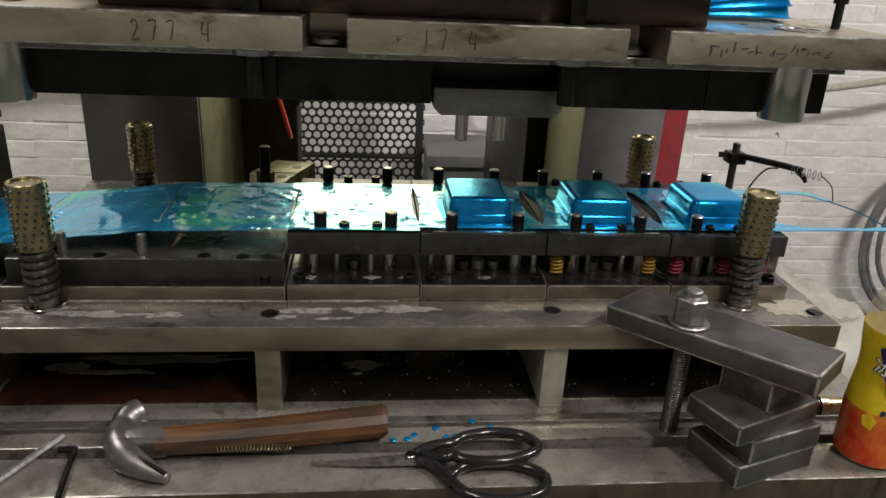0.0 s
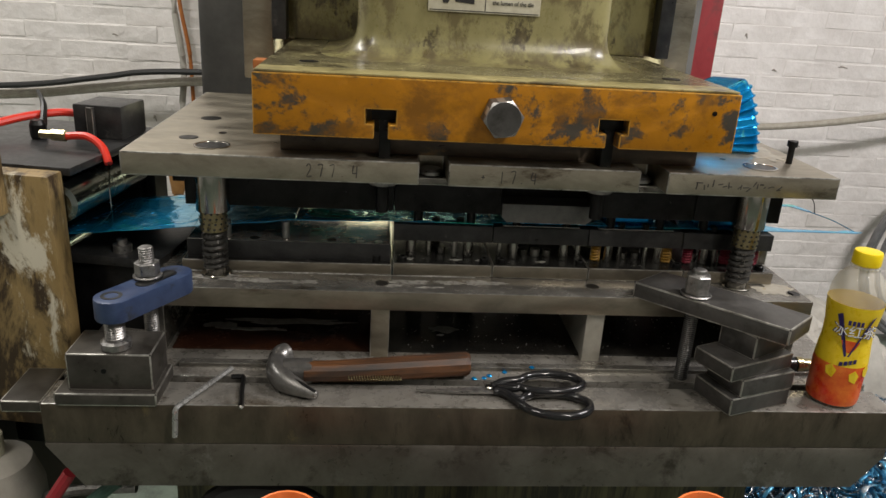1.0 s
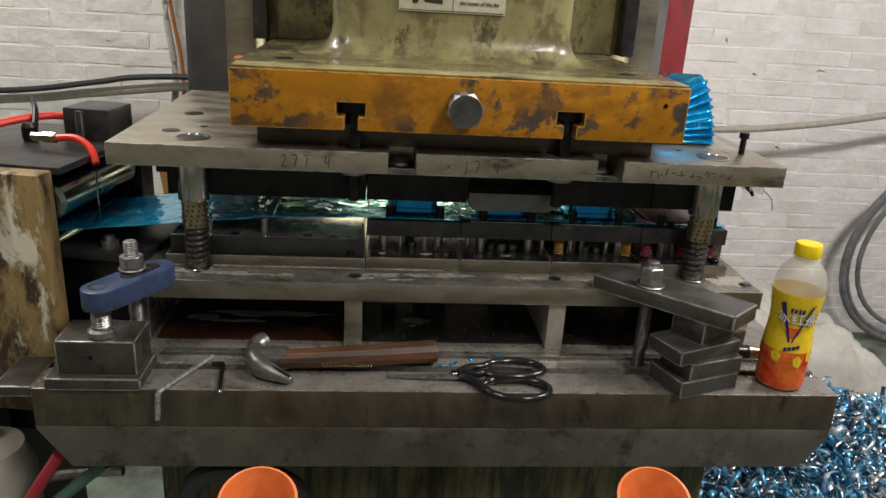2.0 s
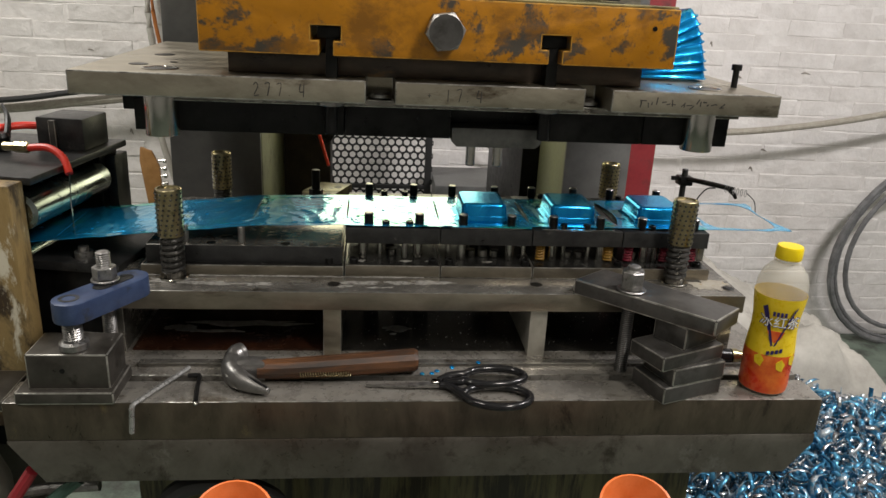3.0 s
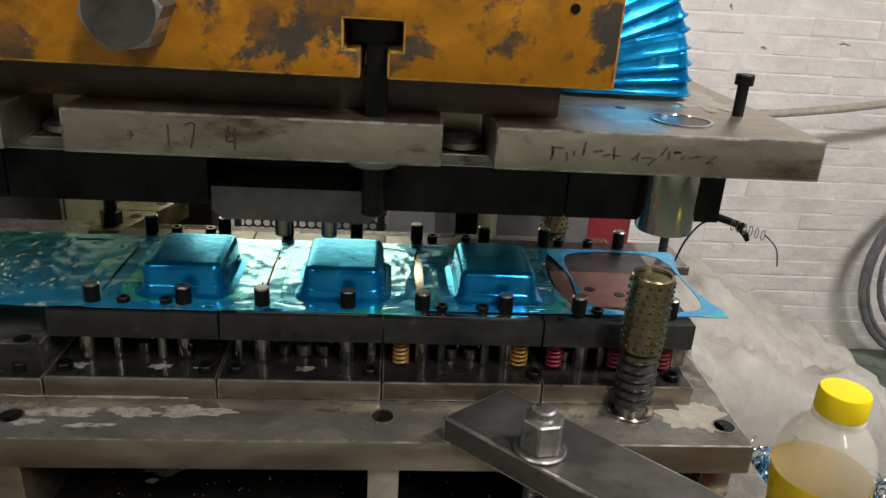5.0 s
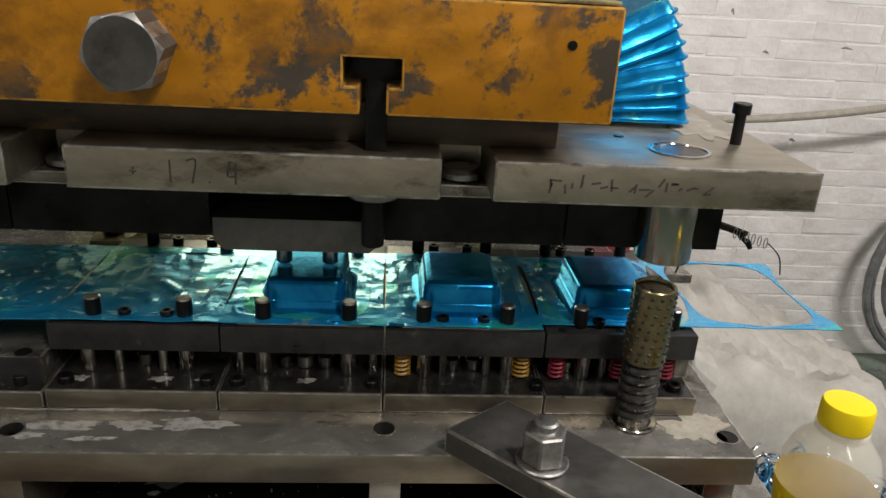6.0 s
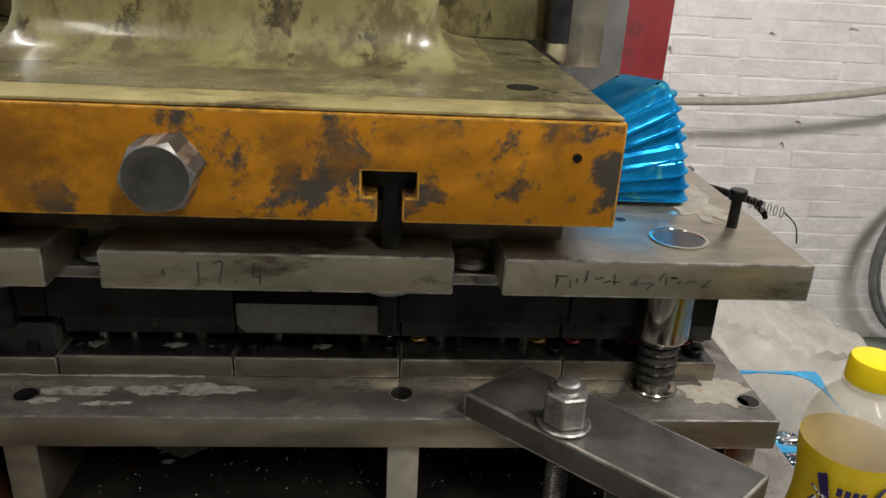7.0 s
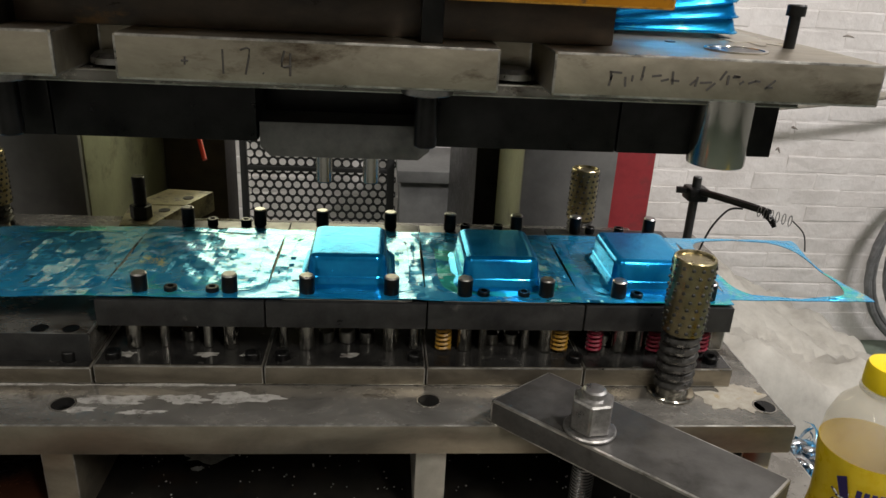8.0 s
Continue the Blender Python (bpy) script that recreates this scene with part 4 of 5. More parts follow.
part("divider", box(0.0935, 0.0945, 0.282, 0.2827, sz0 + 0.003, szm - 0.002, 0), INK, sign)
part("rule", box(sx0 + 0.002, sx1 - 0.002, 0.282, 0.2827, sz0 + 0.0015, sz0 + 0.0025, 0), INK, sign)
letters("DANGER", 0.0135, (0.132, 0.2816, szm + 0.0085), FACING, WHITE_PRINT, sign, "lettering", squash=1.15)
letters("危 险", 0.017, (0.132, 0.2816, szm + 0.024), FACING, WHITE_PRINT, sign, "lettering")
letters("严禁手入模腔", 0.0105, (0.131, 0.2818, szm - 0.015), FACING, INK, sign, "lettering")
letters("Don't put hand into", 0.0082, (0.131, 0.2818, szm - 0.031), FACING, INK, sign, "lettering", squash=0.82)
letters("the lumen of the die", 0.0082, (0.131, 0.2818, szm - 0.043), FACING, INK, sign, "lettering", squash=0.82)
part("triangle", upright([(0.046, szm + 0.006), (0.068, szm + 0.006), (0.057, szm + 0.026)], 0.2814, 0.2819, 0), WHITE_PRINT, sign)
part("pictogram", upright([(0.031, szm - 0.01), (0.044, szm - 0.008), (0.052, szm - 0.014), (0.078, szm - 0.013), (0.078, szm - 0.021), (0.06, szm - 0.023), (0.074, szm - 0.028), (0.06, szm - 0.033),
                           (0.079, szm - 0.038), (0.079, szm - 0.046), (0.054, szm - 0.044), (0.05, szm - 0.034), (0.044, szm - 0.046), (0.037, szm - 0.046), (0.036, szm - 0.022)], 0.2815, 0.2826, 0), INK, sign, "black warning pictogram")

# ---- fanned trays on the upper shoe ----
def tray(angle, k):
    t = thing("formed_tray", "shiny blue film-covered formed tray in a fanned stack", "tray", (0.384 - 0.0012 * k, 0.287, P1 + 0.0036 + 0.0046 * k), "trays fanned on the upper shoe")
    own = bmesh.new()
    rings = [rounded(0.0, 0.104, -0.047, 0.047, g, 0.012, z, own, 4) for g, z in ((-0.006, 0.002), (0.0015, 0.0), (0.003, 0.0004), (0.003, 0.0012), (0.0008, 0.0022), (-0.0004, 0.005), (-0.0014, 0.0105), (-0.0035, 0.0132), (-0.0075, 0.0142), (-0.02, 0.0136))]
    loft(rings, own)
    rr = random.Random(70 + k)
    for v in own.verts:
        v.co += Vector((0.0012 * noise.noise((v.co.y * 60, v.co.z * 200, k)), 0, 0.0014 * noise.noise((v.co.x * 50, v.co.y * 40, k + 0.5))))
    own.transform(Matrix.Translation(ORIGIN[t]) @ Matrix.Rotation(radians(-angle), 4, "Y") @ Matrix.Rotation(radians(-5 + 2.2 * k + rr.uniform(-2.5, 2.5)), 4, "Z"))
    part("shell", own, FILM_CUP, t)
    WITH_SLIDE.append(t)
for k in range(8):
    tray(0.6 + 4.1 * k, k)

# ---- packing under the clamp bar ----
def packing(cx, cy, z0, z1, wx, wy, turn, name, label):
    b = thing(name, label, "steel block", (cx, cy, z0), "packing under the clamp")
    m = Matrix.Translation((cx, cy, 0)) @ Matrix.Rotation(radians(turn), 4, "Z")
    part("block", box(-wx / 2, wx / 2, -wy / 2, wy / 2, z0, z1, 0.0016, m=m), BAR, b)
packing(0.4176, 0.0334, 0.8, 0.8228, 0.093, 0.064, 19, "packing_block", "dark steel packing block overhanging the bed's edge")
packing(0.4247, 0.0332, 0.823, 0.8464, 0.082, 0.06, 18, "packing_block", "dark steel packing block in a skewed stack")
packing(0.412, 0.034, 0.8466, 0.866, 0.103, 0.06, 23, "packing_plate", "flat dark steel packing plate in a skewed stack")
packing(0.425, 0.044, 0.8662, 0.8963, 0.066, 0.05, 30, "packing_block", "dark steel packing block under the clamp bar")

bar = thing("clamp_bar", "heavy dark steel clamp bar bolted down on packing", "clamp", (0.39, 0.07, 0.8))
part("bar", prism([(0.433, -0.017), (0.482, 0.024), (0.345, 0.158), (0.292, 0.117)], 0.8965, 0.918, 0.002), BAR, bar)
part("slot", prism([(0.362, 0.06), (0.374, 0.071), (0.354, 0.092), (0.342, 0.081)], 0.918, 0.9184, 0.0001), BLACK, bar, "dark clearance slot")
part("stud", cyl(0.0078, 0.358, 0.078, 0.79, 0.952), BOLT, bar)
part("thread", helix(0.358, 0.078, 0.8, 0.892, 0.0076, 0.0011, 34, 4, per=12), DARK, bar)
part("washer", cyl(0.019, 0.358, 0.078, 0.9184, 0.9215, 28), BOLT, bar)
nut = part("nut", hexagon(0.0158, 0.358, 0.078, 0.9216, 0.946, 10), BOLT, bar)
part("dome", lathe([(0.0125, 0.946), (0.0118, 0.9475), (0.0088, 0.948), (0.0085, 0.952), (0.0065, 0.953)], (0.358, 0.078, 0), 24), BOLT, nut)

# ---- blue clamp and its block ----
lb = thing("step_block", "dark steel step block on the press bed", "steel block", (-0.335, 0.03, 0.8))
part("foot", box(-0.392, -0.281, -0.004, 0.068, 0.8, 0.8155, 0.0016), BLOCK, lb)
part("block", box(-0.378, -0.286, 0.004, 0.064, 0.8157, 0.861, 0.0016), BLOCK, lb)
part("drilled_hole", lathe([(0.003, 0), (0.003, 0.0008)], (-0.338, 0.0034, 0.84), 12, axis="y"), BLACK, lb)
slab = thing("side_plate", "dark steel plate jutting from the bed", "steel plate", (-0.42, 0.03, 0.785))
part("plate", box(-0.455, -0.41, 0.004, 0.08, 0.786, 0.8, 0.0015), BLOCK, slab)
bc = thing("blue_clamp", "blue enamelled slotted die clamp with screw foot", "clamp", (-0.3, 0.05, 0.861))
def pill(ax, ay, bx, by, r, n=10):
    a0 = math.atan2(by - ay, bx - ax)
    return [(bx + r * math.cos(a0 - math.pi / 2 + math.pi * i / n), by + r * math.sin(a0 - math.pi / 2 + math.pi * i / n)) for i in range(n + 1)] + \
           [(ax + r * math.cos(a0 + math.pi / 2 + math.pi * i / n), ay + r * math.sin(a0 + math.pi / 2 + math.pi * i / n)) for i in range(n + 1)]
part("arm", prism(pill(-0.326, 0.022, -0.281, 0.097, 0.0212), 0.898, 0.924, 0.003), BLUEPAINT, bc, "blue enamelled arm")
part("slot", prism(pill(-0.304, 0.058, -0.285, 0.09, 0.0095), 0.9238, 0.9246, 0.0002), BLACK, bc)
part("foot_socket", lathe([(0.0115, 0.9238), (0.0115, 0.9244), (0.0075, 0.9244), (0.0075, 0.9238)], (-0.328, 0.022, 0), 20), DARK, bc)
part("screw", cyl(0.0098, -0.328, 0.022, 0.868, 0.9), BOLT, bc)
part("screw_thread", helix(-0.328, 0.022, 0.872, 0.897, 0.0098, 0.0016, 8, 5), BOLT, bc)
part("foot", lathe([(0.0155, 0.8612), (0.0165, 0.863), (0.0165, 0.8695), (0.013, 0.872)], (-0.328, 0.022, 0), 28), BOLT, bc)
part("stud", cyl(0.0078, -0.305, 0.077, 0.79, 0.962), BOLT, bc)
part("stud_thread", helix(-0.305, 0.077, 0.8, 0.962, 0.0076, 0.0011, 56, 4, per=12), BOLT, bc)
part("washer", cyl(0.0165, -0.305, 0.077, 0.9247, 0.928, 24), BOLT, bc)
part("nut", hexagon(0.0145, -0.305, 0.077, 0.9282, 0.944, 20), BOLT, bc)

# ---- loose tools on the bed ----
ham = thing("claw_hammer", "claw hammer with an oily wooden handle", "hammer", (-0.05, 0.06, 0.8))
hd = tube([(-0.149, 0.094, 0.817), (-0.155, 0.086, 0.817), (-0.158, 0.074, 0.816), (-0.155, 0.053, 0.815), (-0.144, 0.035, 0.813), (-0.126, 0.022, 0.811), (-0.104, 0.011, 0.808)],
          [0.0135, 0.0138, 0.0112, 0.0135, 0.0128, 0.0095, 0.0035], 20, flat=1.1)
part("head", hd, HAMMER, ham, "worn steel claw head", smooth="soft")
part("claw_split", tube([(-0.136, 0.027, 0.8225), (-0.122, 0.0185, 0.8195), (-0.106, 0.0115, 0.812)], [0.0008, 0.0018, 0.0022], 8), BLACK, ham, "dark split in the claw")
part("neck", box(-0.15, -0.112, 0.042, 0.067, 0.804, 0.8285, 0.005), HAMMER, ham)
hb = bmesh.new()
loft([[hb.verts.new((x, y + w * math.cos(a) * (1 if abs(math.cos(a)) < 0.8 else 1.0), z + h * math.sin(a))) for a in [2 * math.pi * i / 12 for i in range(12)]]
      for x, y, z, w, h in ((-0.122, 0.052, 0.816, 0.013, 0.0125), (-0.09, 0.054, 0.816, 0.0135, 0.013), (-0.04, 0.059, 0.8165, 0.0155, 0.014), (0.02, 0.067, 0.817, 0.0165, 0.0145), (0.06, 0.073, 0.817, 0.0175, 0.015), (0.076, 0.0755, 0.817, 0.0175, 0.015), (0.081, 0.0762, 0.817, 0.015, 0.012))], hb)
part("handle", hb, WOOD, ham, "oil-darkened wooden handle")

sc = thing("scissors", "black-handled tailor scissors lying on the bed", "scissors", (0.11, 0.03, 0.8))
part("blade", prism([(0.012, 0.0335), (0.06, 0.0295), (0.108, 0.03), (0.122, 0.033), (0.12, 0.043), (0.1, 0.0455), (0.06, 0.0395)], 0.801, 0.8032, 0.0004), BOLT, sc)
part("blade", prism([(0.012, 0.033), (0.06, 0.0275), (0.11, 0.027), (0.124, 0.024), (0.122, 0.034), (0.1, 0.0395), (0.06, 0.036)], 0.8034, 0.8056, 0.0004), BOLT, sc)
part("pivot", cyl(0.005, 0.101, 0.0375, 0.8056, 0.8085, 18), CHROME, sc)
for side, cy, hy, z, y0 in ((1, 0.039, 0.0235, 0.8115, 0.041), (-1, 0.003, 0.0275, 0.8062, 0.030)):
    loop = [(0.176 - 0.041 * math.cos(a) + 0.004 * math.sin(a), cy + side * hy * math.sin(a) * (1.0 if math.sin(a) > 0 else 0.8), z) for a in [2 * math.pi * q / 16 for q in range(1, 16)]]
    part("handle", tube([(0.106, y0, 0.8055), (0.12, y0 + 0.004 * side, z - 0.001)] + loop + [(0.132, cy - side * 0.01, z - 0.001), (0.112, y0 - 0.002 * side, 0.8055)], 0.0052, 10), RUBBER, sc, smooth="soft")

k1 = thing("hex_key", "bright steel hex key hanging over the bed's edge", "hex key", (-0.24, 0.03, 0.8))
part("rod", tube([(-0.214, 0.08, 0.8035), (-0.235, 0.037, 0.8035), (-0.255, -0.004, 0.8035), (-0.2585, -0.01, 0.801), (-0.2595, -0.0115, 0.795), (-0.2605, -0.0115, 0.78), (-0.2615, -0.0115, 0.766)], 0.0032, 6), ZINC, k1)
k2 = thing("hex_key", "black ball-end hex key lying on the bed", "hex key", (-0.19, 0.02, 0.8))
part("rod", tube([(-0.211, 0.06, 0.803), (-0.2, 0.061, 0.803), (-0.196, 0.058, 0.803), (-0.193, 0.03, 0.803), (-0.188, -0.004, 0.803)], 0.0028, 6), BLACK, k2)
part("ball_end", lathe([(0.0012, -0.003), (0.003, -0.001), (0.003, 0.0015), (0.001, 0.003)], (-0.187, -0.008, 0.803), 10, axis="y"), CHROME, k2)
sp = thing("brass_spring", "fine brass coil spring beside the hammer", "spring", (-0.035, 0.034, 0.8))
part("coil", helix(0, 0.043, -0.07, -0.006, 0.003, 0.0007, 20, 4, "x", 10, None), BRASS, sp)
for v in sp.children[0].data.vertices:
    v.co.z += 0.7707
random.seed(4)
for i in range(9):
    x, y = (0.09 + 0.011 * i + random.uniform(-0.006, 0.006), 0.078 + random.uniform(-0.012, 0.012))
    d = thing("punched_slug", "tiny round blue film slug on the bed", "slug", (x, y, 0.8), "blue slugs on the bed")
    part("disc", cyl(0.0032, x, y, 0.8001 if y < 0.087 else 0.806, 0.8014 if y < 0.087 else 0.8072, 12, 0.0003), FILM_CUP, d)

# ---- bottle and coupling ----
bx, by = 0.539, 0.036
bt = thing("tea_bottle", "clear plastic iced tea bottle with a yellow cap", "bottle", (bx, by, 0.8))
prof = [(0.024, 0.0), (0.0305, 0.003), (0.032, 0.012), (0.0315, 0.03), (0.0325, 0.055), (0.0305, 0.08), (0.029, 0.095), (0.0295, 0.115), (0.0325, 0.135), (0.0335, 0.15), (0.0325, 0.163), (0.028, 0.177), (0.02, 0.187), (0.0142, 0.192), (0.0138, 0.2)]
prof = [(r * 0.94, z * 0.925) for r, z in prof]
part("body", lathe([(r, 0.8 + z) for r, z in prof], (bx, by, 0), 40), PET, bt, "clear plastic shell")
part("tea", lathe([(r - 0.0012, 0.8012 + z) for r, z in prof if z < 0.06], (bx, by, 0), 32), TEA, bt, "amber tea")
def sleeve(z0, z1, extra):
    zz = [z0 + (z1 - z0) * i / 10 for i in range(11)]
    return lathe([(float(np.interp(z, [q[1] for q in prof], [q[0] for q in prof])) + extra, 0.8 + z) for z in zz], (bx, by, 0), 40, cap=False)
part("label_base", sleeve(0.004, 0.058, 0.0005), LABEL_R, bt, "red and orange printed film")
part("label", sleeve(0.058, 0.136, 0.0006), LABEL_Y, bt, "yellow printed film")
part("cap", lathe([(0.0158, 0.982), (0.0161, 0.9835), (0.0161, 0.9955), (0.0151, 0.998), (0.011, 0.9985)], (bx, by, 0), 36), CAP_Y, bt, "ribbed yellow cap")
part("neck_ring", lathe([(0.0165, 0.978), (0.0168, 0.9795), (0.0165, 0.981)], (bx, by, 0), 32), PET, bt)
letters("冰红茶", 0.0182, (0, 0, 0.9035), None, NAVY, bt, "print_shadow", wrap=(bx, by, 0.0303, -18), thin=0.0002)
letters("冰红茶", 0.0168, (0, 0, 0.904), None, WHITE_PRINT, bt, "print", wrap=(bx, by, 0.0308, -19), thin=0.0002)
def label_shape(points, material, r=0.0322, name="print_shape"):
    own = bmesh.new()
    vs = [own.verts.new((bx + 0.945 * rr * math.sin(radians(a)), by - 0.945 * rr * math.cos(radians(a)), 0.8 + z * 0.865)) for a, z, rr in points]
    own.faces.new(vs)
    ext = bmesh.ops.extrude_face_region(own, geom=own.faces[:])
    bmesh.ops.translate(own, verts=[v for v in ext["geom"] if isinstance(v, bmesh.types.BMVert)], vec=(0, 0.0006, 0))
    return part(name, own, material, bt, smooth=False)
label_shape([(-62, 0.142, 0.0348), (-52, 0.146, 0.0352), (-26, 0.084, 0.0315), (-30, 0.082, 0.0315)], NAVY)
label_shape([(14, 0.146, 0.0352), (6, 0.142, 0.0352), (-24, 0.082, 0.0315), (-20, 0.084, 0.0315)], NAVY)
label_shape([(-44, 0.106, 0.0318), (-4, 0.106, 0.0318), (-12, 0.094, 0.0312), (-24, 0.088, 0.031), (-36, 0.094, 0.0312)], LABEL_R)
for a, z in ((-58, 0.052), (-8, 0.047), (24, 0.054)):
    label_shape([(a, z, 0.0335), (a + 14, z - 0.004, 0.0335), (a + 20, z + 0.008, 0.0335), (a + 9, z + 0.016, 0.0335), (a - 3, z + 0.01, 0.0335)], LABEL_Y, name="lemon_print")
for i in range(4):
    label_shape([(-38 + 8 * i, 0.131, 0.0345), (-33 + 8 * i, 0.131, 0.0345), (-33 + 8 * i, 0.138, 0.035), (-38 + 8 * i, 0.138, 0.035)], NAVY)
    label_shape([(-36 + 9 * i, 0.068 + 0.002 * i, 0.0335), (-30 + 9 * i, 0.069 + 0.002 * i, 0.0335), (-30 + 9 * i, 0.075 + 0.002 * i, 0.0335), (-36 + 9 * i, 0.074 + 0.002 * i, 0.0335)], NAVY)
cp = thing("hose_coupling", "oily brass and black hose coupling on the bed", "hose coupling", (0.555, 0.1, 0.8))
part("barrel", lathe([(0.008, 0.49), (0.0105, 0.492), (0.0105, 0.522), (0.009, 0.524)], (0, 0.1, 0.8108), 20, axis="x"), RUBBER, cp)
part("ring", lathe([(0.0108, 0.524), (0.0108, 0.532)], (0, 0.1, 0.8108), 20, axis="x"), BRASS, cp)
part("stem", lathe([(0.0085, 0.532), (0.0085, 0.59), (0.0105, 0.591), (0.0105, 0.61), (0.009, 0.611)], (0, 0.1, 0.8108), 20, axis="x"), BRASS, cp)

# ---- feeder ----
fd = thing("roll_feeder", "dark roll feeder with a stained cream stand", "feeder", (-0.42, 0.123, FLOOR_Z))
SKEW = Matrix.Translation((-0.42, 0.123, 0)) @ Matrix.Rotation(radians(-9), 4, "Z")


def fpart(name, own, material, label=""):
    own.transform(SKEW)
    return part(name, own, material, fd, label)


fpart("stand", box(-0.5, -0.004, -0.002, 0.03, 0.686, 1.028, 0.004), CREAM, "oil-stained cream panel")
fpart("leg", box(-0.5, -0.15, 0.04, 0.25, FLOOR_Z, 0.9, 0.004), GREY)
fpart("top_plate", box(-0.5, 0.005, 0.031, 0.29, 1.021, 1.031, 0.002), DARK, "dark oily top plate")
fpart("back_plate", box(-0.5, -0.012, 0.235, 0.29, 0.7, 1.02, 0.002), BLACK)
fpart("end_post", box(-0.011, 0.005, 0.25, 0.29, 0.86, 1.013, 0.002), DARK)
fpart("inner_wall", box(-0.5, -0.16, 0.031, 0.249, 0.7, 0.93, 0.002), BLACK)
fpart("deck", box(-0.15, 0.09, 0.066, 0.25, 0.893, 0.906, 0.002), DARK, "oily dark deck plate")
# added black box in place of the unlit void below the deck
fpart("deck_apron", box(-0.15, 0.075, 0.075, 0.245, 0.6, 0.892, 0.002), BLACK)
fpart("roller", lathe([(0.018, 0.031), (0.0242, 0.034), (0.0242, 0.225), (0.018, 0.228)], (-0.016, 0, 0.984), 36, axis="y"), ROLLER, "polished steel feed roller")
fpart("lower_roller", lathe([(0.014, 0.031), (0.0185, 0.034), (0.0185, 0.225), (0.014, 0.228)], (-0.06, 0, 0.902), 24, axis="y"), ROLLER)
fpart("guide_roller", lathe([(0.012, 0.906), (0.012, 0.916), (0.007, 0.916), (0.007, 0.923), (0.005, 0.924)], (0.03, 0.09, 0), 20), BOLT)
fpart("air_cylinder", box(-0.078, -0.008, 0.19, 0.262, 1.0312, 1.078, 0.003), DARK, "dark square air cylinder")
fpart("cylinder_rib", box(-0.056, -0.046, 0.184, 0.19, 1.034, 1.075, 0.001), BAR)
fpart("side_cheek", box(-0.12, -0.055, -0.03, -0.003, 0.98, 1.075, 0.003), CREAM, "worn cream cheek plate")
fpart("brass_fitting", lathe([(0.006, -0.09), (0.006, -0.075), (0.0078, -0.074), (0.0078, -0.055), (0.005, -0.053)], (0, 0.13, 1.046), 6, axis="x"), BRASS)
fpart("air_hose", tube([(-0.054, 0.13, 1.046), (-0.025, 0.128, 1.048), (0.0, 0.118, 1.038), (0.014, 0.105, 1.02)], 0.0052, 10), HOSE_RED, "red air hose")
fpart("air_hose", tube([(-0.078, 0.22, 1.058), (-0.11, 0.21, 1.06), (-0.14, 0.17, 1.058), (-0.17, 0.11, 1.05), (-0.2, 0.06, 1.044)], 0.0056, 10), HOSE_RED, "red air hose")
fpart("wire", tube([(0.014, 0.105, 1.02), (0.0145, 0.1, 0.98), (0.016, 0.098, 0.93)], 0.0009, 6), CHROME)
fpart("lever", tube([(-0.11, 0.17, 1.05), (-0.125, 0.2, 1.072), (-0.15, 0.23, 1.085)], [0.005, 0.004, 0.0025], 8), BLACK, "black valve lever")
fpart("valve", lathe([(0.009, 0.0), (0.011, 0.004), (0.011, 0.02), (0.008, 0.026)], (-0.115, 0.165, 1.0312), 14), BLACK)

# ---- sensor arm at the exit ----
sa = thing("misfeed_sensor_arm", "small sensor arm with a spring probe on a post", "sensor arm", (0.597, 0.5, 0.9))
part("bracket", box(0.537, 0.62, 0.47, 0.55, 0.885, 0.897, 0.002), SHOE, sa)
part("post", cyl(0.0055, 0.598, 0.51, 0.897, 0.985), DARK, sa)
part("clamp", box(0.586, 0.611, 0.497, 0.523, 0.955, 0.972, 0.003), BLACK, sa)
part("arm", tube([(0.575, 0.515, 0.966), (0.6, 0.5, 0.968), (0.628, 0.45, 0.971), (0.645, 0.412, 0.973)], [0.0042, 0.0046, 0.0048, 0.0042], 8), BLACK, sa, "black taped arm")
part("probe_grip", tube([(0.642, 0.418, 0.971), (0.648, 0.412, 0.965), (0.652, 0.408, 0.957)], [0.0045, 0.004, 0.0025], 8), BLACK, sa)
own = bmesh.new()
for i in range(6):
    tube([(0.636 + 0.0042 * i + 0.002 * math.cos(a), 0.418 - 0.006 * i, 0.972 + 0.0062 * math.sin(a)) for a in [2 * math.pi * q / 12 for q in range(12)]], 0.0006, 4, own, steps=0, closed=True)
part("probe_spring", own, BOLT, sa)
part("cable", tube([(0.66, 0.388, 0.972), (0.668, 0.375, 0.962), (0.668, 0.365, 0.945)], 0.0008, 5), BLACK, sa)
part("cable", tube([(0.63, 0.445, 0.966), (0.615, 0.45, 0.962), (0.603, 0.46, 0.935), (0.6, 0.475, 0.898)], 0.0013, 6), BLACK, sa)

# ---- throat of the press ----
lg = thing("side_ledge", "oily yellowish steel ledge with holes and a stud", "steel plate", (-0.1, 0.62, 0.7))
part("ledge", prism([(-0.11, 0.562), (-0.041, 0.562), (-0.019, 0.621), (-0.08, 0.628)], 0.885, 0.913, 0.002, prism([(-0.1, 0.484), (-0.063, 0.49), (-0.0415, 0.5605), (-0.11, 0.5605)], 0.8975, 0.913, 0.002)), LEDGE, lg)
part("stud_nut", hexagon(0.013, -0.081, 0.512, 0.9131, 0.93, 10), BLACK, lg)
part("stud", cyl(0.0075, -0.081, 0.512, 0.93, 0.965), BLACK, lg)
for x, y in ((-0.062, 0.54), (-0.045, 0.59)):
    part("ledge_hole", cyl(0.007, x, y, 0.913, 0.9136, 18, 0.0001), BLACK, lg)
rw = thing("red_cable", "thin red cable inside the press throat", "cable", (-0.1, 0.9, 0.9))
